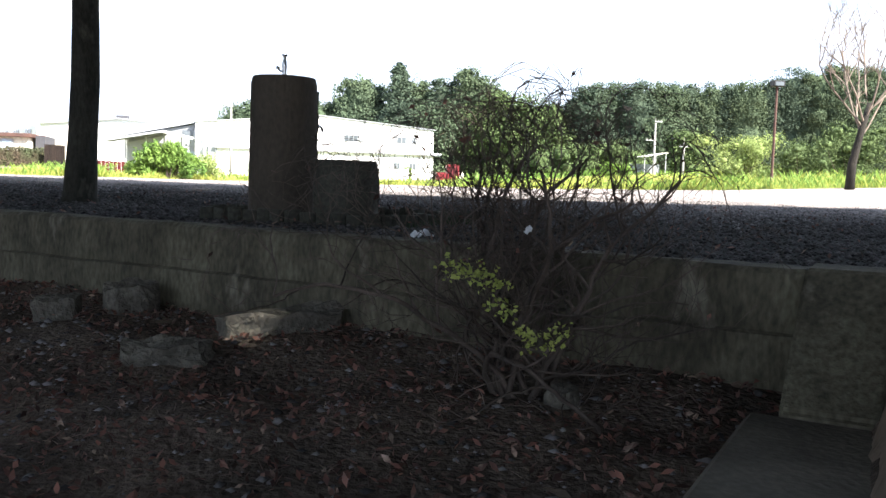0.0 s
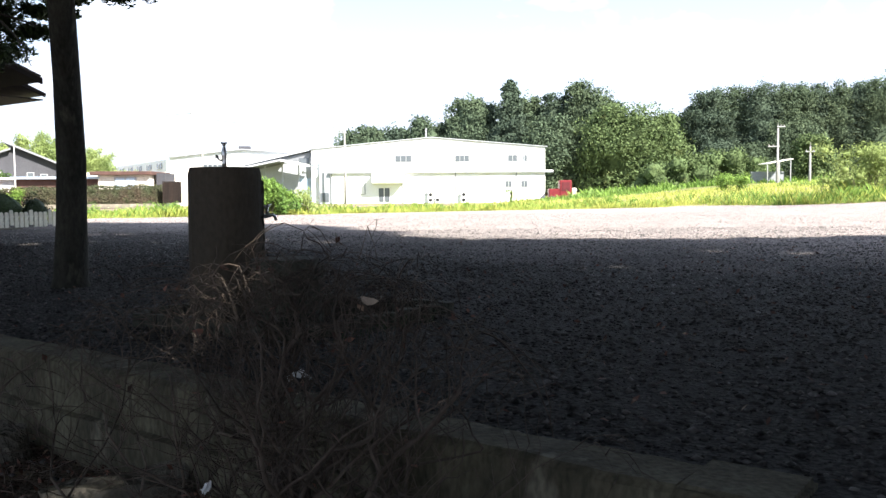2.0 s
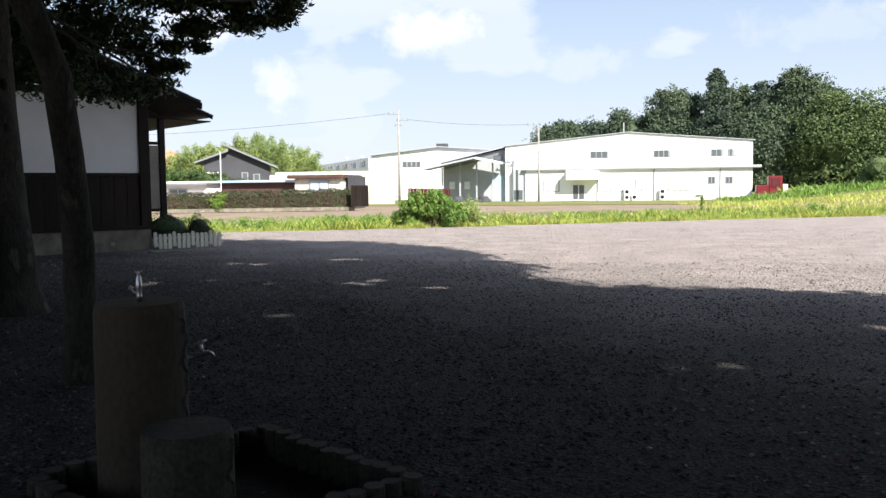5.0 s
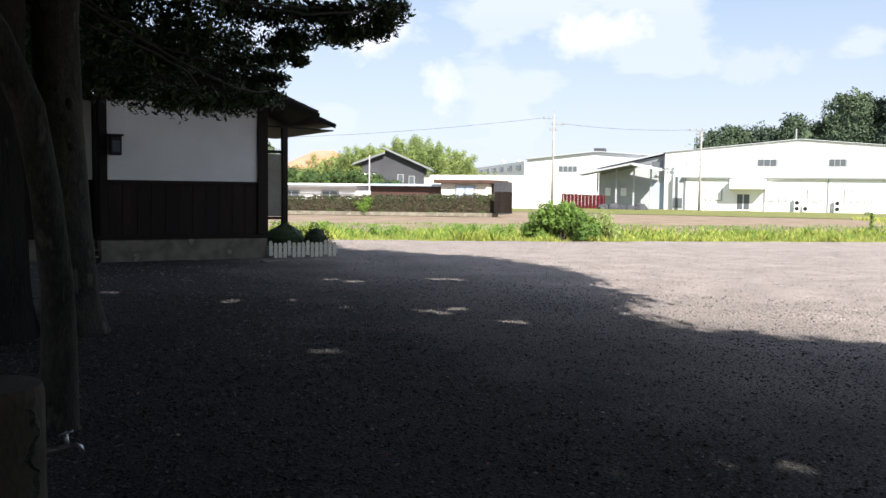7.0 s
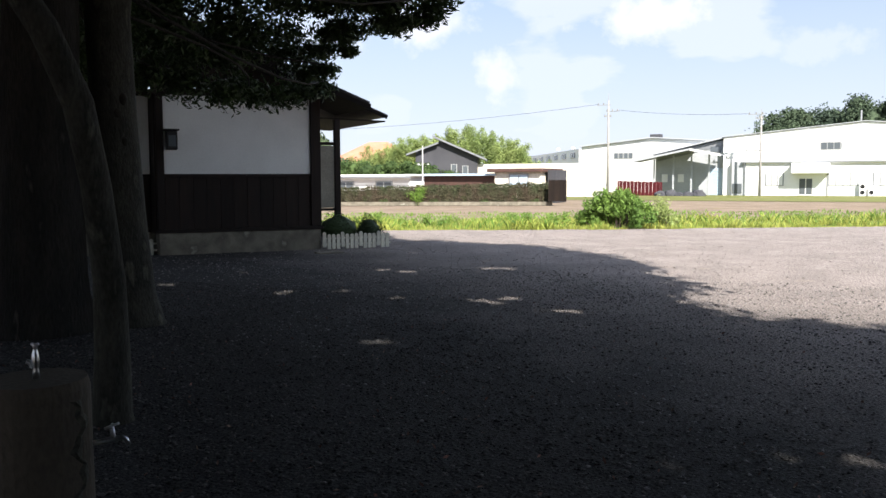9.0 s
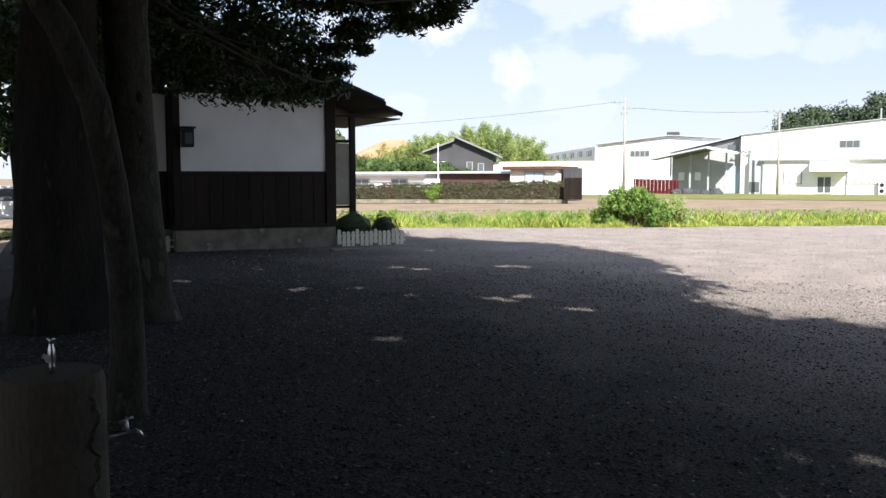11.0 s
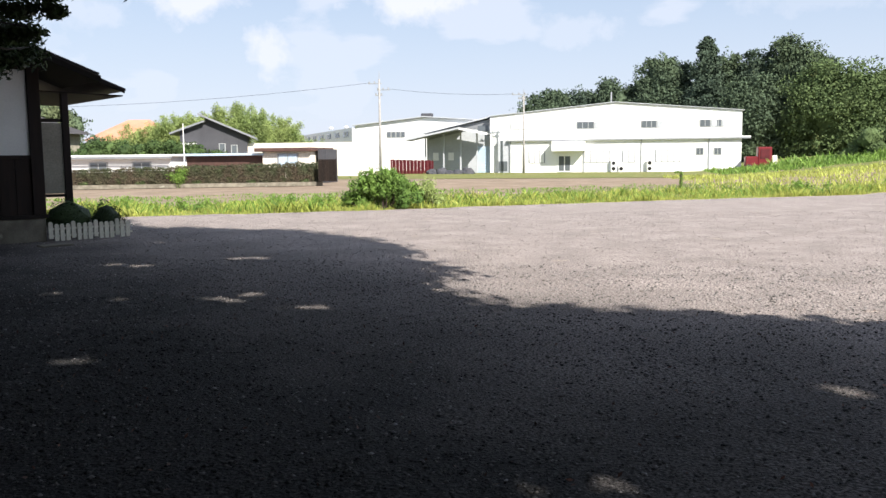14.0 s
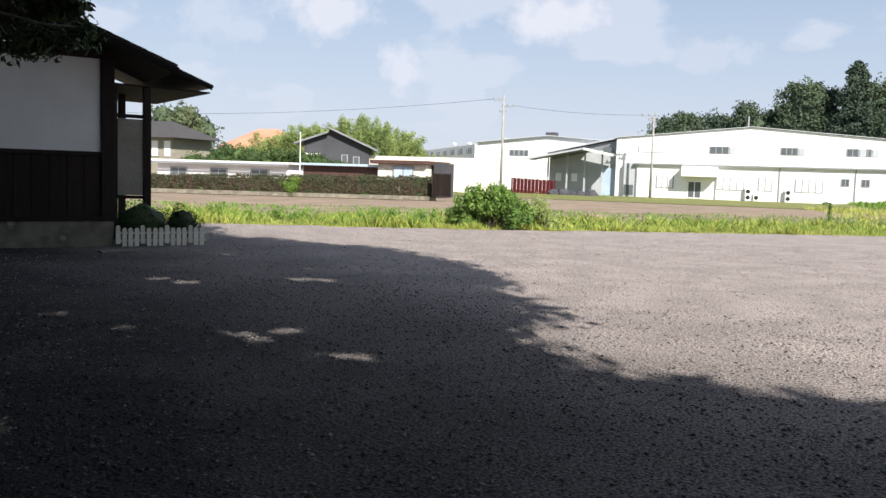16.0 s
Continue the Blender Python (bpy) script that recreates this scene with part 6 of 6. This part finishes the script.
# ---- grass verge along the lot, weeds and bushes ----
def blades(n, fx, fy, h0, h1, w, zf):
    x = fx(n)
    y = fy(x)
    z = np.array([zf(a, b) for a, b in zip(x, y)])
    h = rng.uniform(h0, h1, n) * (0.14 + 1.05 * np.array([1.3 * noise.noise((a * 0.45, b * 0.7, 2)) + 0.6 * noise.noise((a * 1.9, b * 1.9, 6)) + 0.4 for a, b in zip(x, y)]).clip(0, 1.2))
    a = rng.uniform(0, 6.28, n)
    c, s = np.cos(a), np.sin(a)
    lx, ly = rng.normal(0, 0.35, n) * h, rng.normal(0, 0.35, n) * h
    p0 = np.stack([x - c * w, y - s * w, z - 0.02], 1)
    p1 = np.stack([x + c * w, y + s * w, z - 0.02], 1)
    p2 = np.stack([x + lx * 0.45 + c * w * 0.8, y + ly * 0.45 + s * w * 0.8, z + h * 0.6], 1)
    p3 = np.stack([x + lx, y + ly, z + h], 1)
    return np.stack([p0, p1, p2, p3], 1).reshape(-1, 3), np.arange(4 * n).reshape(-1, 4)


def strip_y(x, a, b):
    return np.array([far_edge(q) - a + b * rng.uniform() ** 1.35 for q in x])


for lab, n, x0, x1, a, b, h0, h1, m_ in (("bright yellow-green grass verge along the lot", 64000, -26, 15, 0.15, 6.5, 0.08, 0.34, "grass"), ("low mixed green weeds in the verge", 24000, -26, 14, 0.0, 6.0, 0.1, 0.42, "weed"), ("tall green grass by the bushes", 26000, 15.2, 48, -0.3, 9.0, 0.25, 0.65, "weed"), ("pale grass among the tall weeds", 26000, 15, 50, -0.2, 12.0, 0.2, 0.55, "grass")):
    v, f = blades(n, lambda k: rng.uniform(x0, x1, k), lambda x: strip_y(x, a, b), h0, h1, 0.009, height)
    tagged(quads("grass_verge", v, f, m_), lab, "grass", kind="stuff")
v, f = blades(22000, lambda k: rng.uniform(14, 62, k), lambda x: np.where(x > 32, 40, 92) + 30 * rng.uniform(0, 1, len(x)), 0.2, 0.6, 0.06, height)
tagged(quads("meadow_grass", v, f, "weed"), "patchy sunlit meadow grass beyond the lot", "grass", kind="stuff")
v, f = blades(30000, lambda k: 7 + 46 * rng.uniform(0, 1, k) ** 0.8, lambda x: 38 + 44 * rng.uniform(0, 1, len(x)), 0.12, 0.4, 0.035, height)
tagged(quads("meadow_grass", v, f, "grass"), "yellow-green grass patches on the bare field", "grass", kind="stuff")
v, f = blades(9000, lambda k: rng.uniform(-24, 12, k), lambda x: np.array([far_edge(q) + 5 + 12 * rng.uniform() for q in x]), 0.05, 0.16, 0.03, height)
tagged(quads("field_weeds", v, f, "weed"), "thin weeds on the bare field", "grass", kind="stuff")


def weed_bush(x, y, blobs, per, size, label, material="weed"):
    z = height(x, y)
    b = empty("weed_bush", pose(x, y, z), label, "bush", "bushes along the lot")
    crown("foliage", blobs, per, size, material, b, core=0.3, fill=0.3, shape=0.26)
    sb = bmesh.new()
    for i in range(0, len(blobs), 2):
        limb(sb, (blobs[i][0] * 0.4, blobs[i][1] * 0.4, -0.05), blobs[i][:3], 0.02, 0.006, 0.1, 4, 5)
    part("stems", sb, "twig", b)["kind"] = "stuff"


weed_bush(-4.62, 26.9, [(k_ * rng.uniform(-1.4, 1.25), rng.uniform(-0.45, 0.45), 0.12 + (1.45 - 0.75 * k_) * rng.uniform(0.15, 0.9), 0.2, 0.2, 0.27) for k_ in rng.uniform(0.15, 1.05, 84)], 130, 0.09, "big leafy green weed bush at the edge of the lot", "weed_dark")
weed_bush(-3.1, 27.6, [(rng.uniform(-0.4, 0.4), rng.uniform(-0.3, 0.3), rng.uniform(0.1, 0.85), 0.25, 0.25, 0.3) for _ in range(12)], 130, 0.055, "lighter feathery weed bush beside the big one", "bamboo")
for x, y, n, w, h in ((-12.3, 24.5, 7, 0.7, 0.4), (-10.8, 25.2, 6, 0.6, 0.35), (-8.4, 26.5, 8, 0.9, 0.38), (-6.9, 26.9, 5, 0.4, 0.42), (11.5, 38.6, 8, 0.8, 0.4)):
    weed_bush(x, y, [(rng.uniform(-w, w), rng.uniform(-0.3, 0.3), rng.uniform(0.08, h), 0.24, 0.24, 0.2) for _ in range(n)], 110, 0.06, "low clump of broad-leaved weeds in the verge")
weed_bush(-23.0, 47.0, [(rng.normal(0, 0.3), rng.normal(0, 0.15), rng.uniform(0.2, 1.1), 0.32, 0.3, 0.3) for _ in range(12)], 130, 0.07, "fresh green bush growing out of the hedge")
weed_bush(25.1, 60.0, [(rng.uniform(-0.9, 0.9), rng.uniform(-0.6, 0.6), rng.uniform(0.2, 1.2), 0.5, 0.5, 0.45) for _ in range(16)], 120, 0.1, "green bush in the meadow")
weed_bush(22.2, 35.0, [(rng.normal(0, 1.1), rng.normal(0, 0.7), rng.uniform(0.3, 2.4), 0.6, 0.6, 0.5) for _ in range(40)], 150, 0.1, "tall bright green bush with sunlit leaves", "bamboo")
weed_bush(24.9, 34.0, [(rng.normal(0, 0.6), rng.normal(0, 0.6), rng.uniform(0.3, 1.9), 0.6, 0.6, 0.5) for _ in range(22)], 150, 0.09, "dark rounded evergreen bush", "leaf_olive")
weed_bush(27.9, 33.5, [(rng.normal(0, 1.0), rng.normal(0, 0.8), rng.uniform(0.3, 2.6), 0.8, 0.8, 0.6) for _ in range(38)], 190, 0.1, "wide dark evergreen bush", "leaf_olive")

# marker post with ivy
mk = empty("marker_post", pose(6.15, 41.5, height(6.15, 41.5)), "short post overgrown with ivy in the field", "post")
part("shaft", tube(bmesh.new(), [(0, 0, -0.1), (0, 0, 0.95)], [0.05, 0.045], 8), "twig", mk)
crown("ivy", [(0, 0, 0.2 + 0.2 * i, 0.1, 0.1, 0.14) for i in range(4)] + [(-0.18, 0, 0.9, 0.15, 0.08, 0.07)], 60, 0.05, "weed", mk)

# flood lamp on its mast, and the bare tree near it
gz = height(21, 30)
mast = empty("flood_lamp", pose(21.0, 30.0, gz), "slim rusty mast with a dark box flood lamp", "street lamp")
part("mast", tube(bmesh.new(), [(0, 0, -0.2), (0, 0, 4.5)], [0.07, 0.05], 8), "rust", mast)
boxp("lamp_head", (-0.28, -0.2, 4.45, 0.28, 0.15, 4.72), "black", mast, 0.03)
boxp("lens", (-0.2, -0.215, 4.49, 0.2, -0.201, 4.66), "glass", mast)
gz = height(20.7, 24)
bare = empty("bare_tree", pose(20.7, 24.0, gz), "bare pale-twigged tree without leaves", "tree")
tb = bmesh.new()
tube(tb, [(0, 0, -0.2), (0.05, 0, 1.0), (0.3, 0, 2.1), (0.62, 0, 3.3)], [0.2, 0.16, 0.13, 0.1], 10)
part("trunk", tb, "bark", bare, smooth=True)
for k in range(9):
    bb_ = bmesh.new()
    a = k * 0.9 + 0.4
    grow(bb_, Vector((0.25 + 0.04 * k, 0, 1.9 + 0.16 * k)), Vector((math.cos(a) * 0.95, math.sin(a) * 0.5, 0.8)).normalized(), 3.3, 0.04, 3, [], 0.13, False)
    part("bough", bb_, "dry_twig", bare, smooth=True)

# vegetable plots and a far greenhouse frame
v, f = blades(9000, lambda k: rng.uniform(22, 60, k), lambda x: rng.uniform(100, 118, len(x)), 0.4, 1.1, 0.12, height)
tagged(quads("vegetable_plot", v, f, "weed"), "leafy vegetable rows beyond the meadow", "vegetables", kind="stuff")
frame_shed = empty("field_shed", pose(44.2, 100, height(44.2, 100)), "small open field shed with a slanted pale roof", "shed")
slab("roof", ((-0.2, 2.45), (3.2, 3.05)), 0.1, 0, 2.5, "offwhite", frame_shed)
for x in (0.0, 1.5, 2.9):
    boxp("post", (x, 0.1, 0, x + 0.1, 0.2, 2.36 + (x + 0.1) * 0.17), "frame", frame_shed)
boxp("wall", (-1.2, 2.2, 0, 3.0, 2.35, 1.5), "greywall", frame_shed)

# parked car far beyond the trees
car = empty("parked_car", pose(-23.5, 17.0, 0, 0, 0, 60), "white parked car seen between trunks", "car")
cb2 = bmesh.new()
prism(cb2, [(-2.0, 0.3), (2.0, 0.3), (2.05, 0.75), (1.2, 0.88), (0.6, 1.4), (-1.3, 1.42), (-1.9, 0.9)], -0.8, 0.8)
bmesh.ops.bevel(cb2, geom=list(cb2.edges), offset=0.06, segments=2, affect="EDGES")
part("body", cb2, "white", car)
part("side_glass", prism(bmesh.new(), [(0.9, 0.92), (0.5, 1.33), (-1.1, 1.34), (-1.5, 0.92)], -0.815, 0.815), "glass", car)
for x in (-1.3, 1.3):
    for y in (-0.75, 0.6):
        part("wheel", lathe(bmesh.new(), [(0.2, 0), (0.31, 0.03), (0.31, 0.17), (0.2, 0.2)], pose(x, y + 0.2, 0.31, 90), 16), "black", car)

# tufts inside the kerb
v, f = blades(160, lambda k: rng.uniform(0.7, 1.2, k), lambda x: -0.55 + (x - 0.9) * 1.3 + rng.normal(0, 0.06, len(x)), 0.06, 0.2, 0.004, lot_z)
tagged(quads("grass_tufts", v, f, "shrub"), "dark grass tufts inside the log kerb", "grass", kind="stuff")
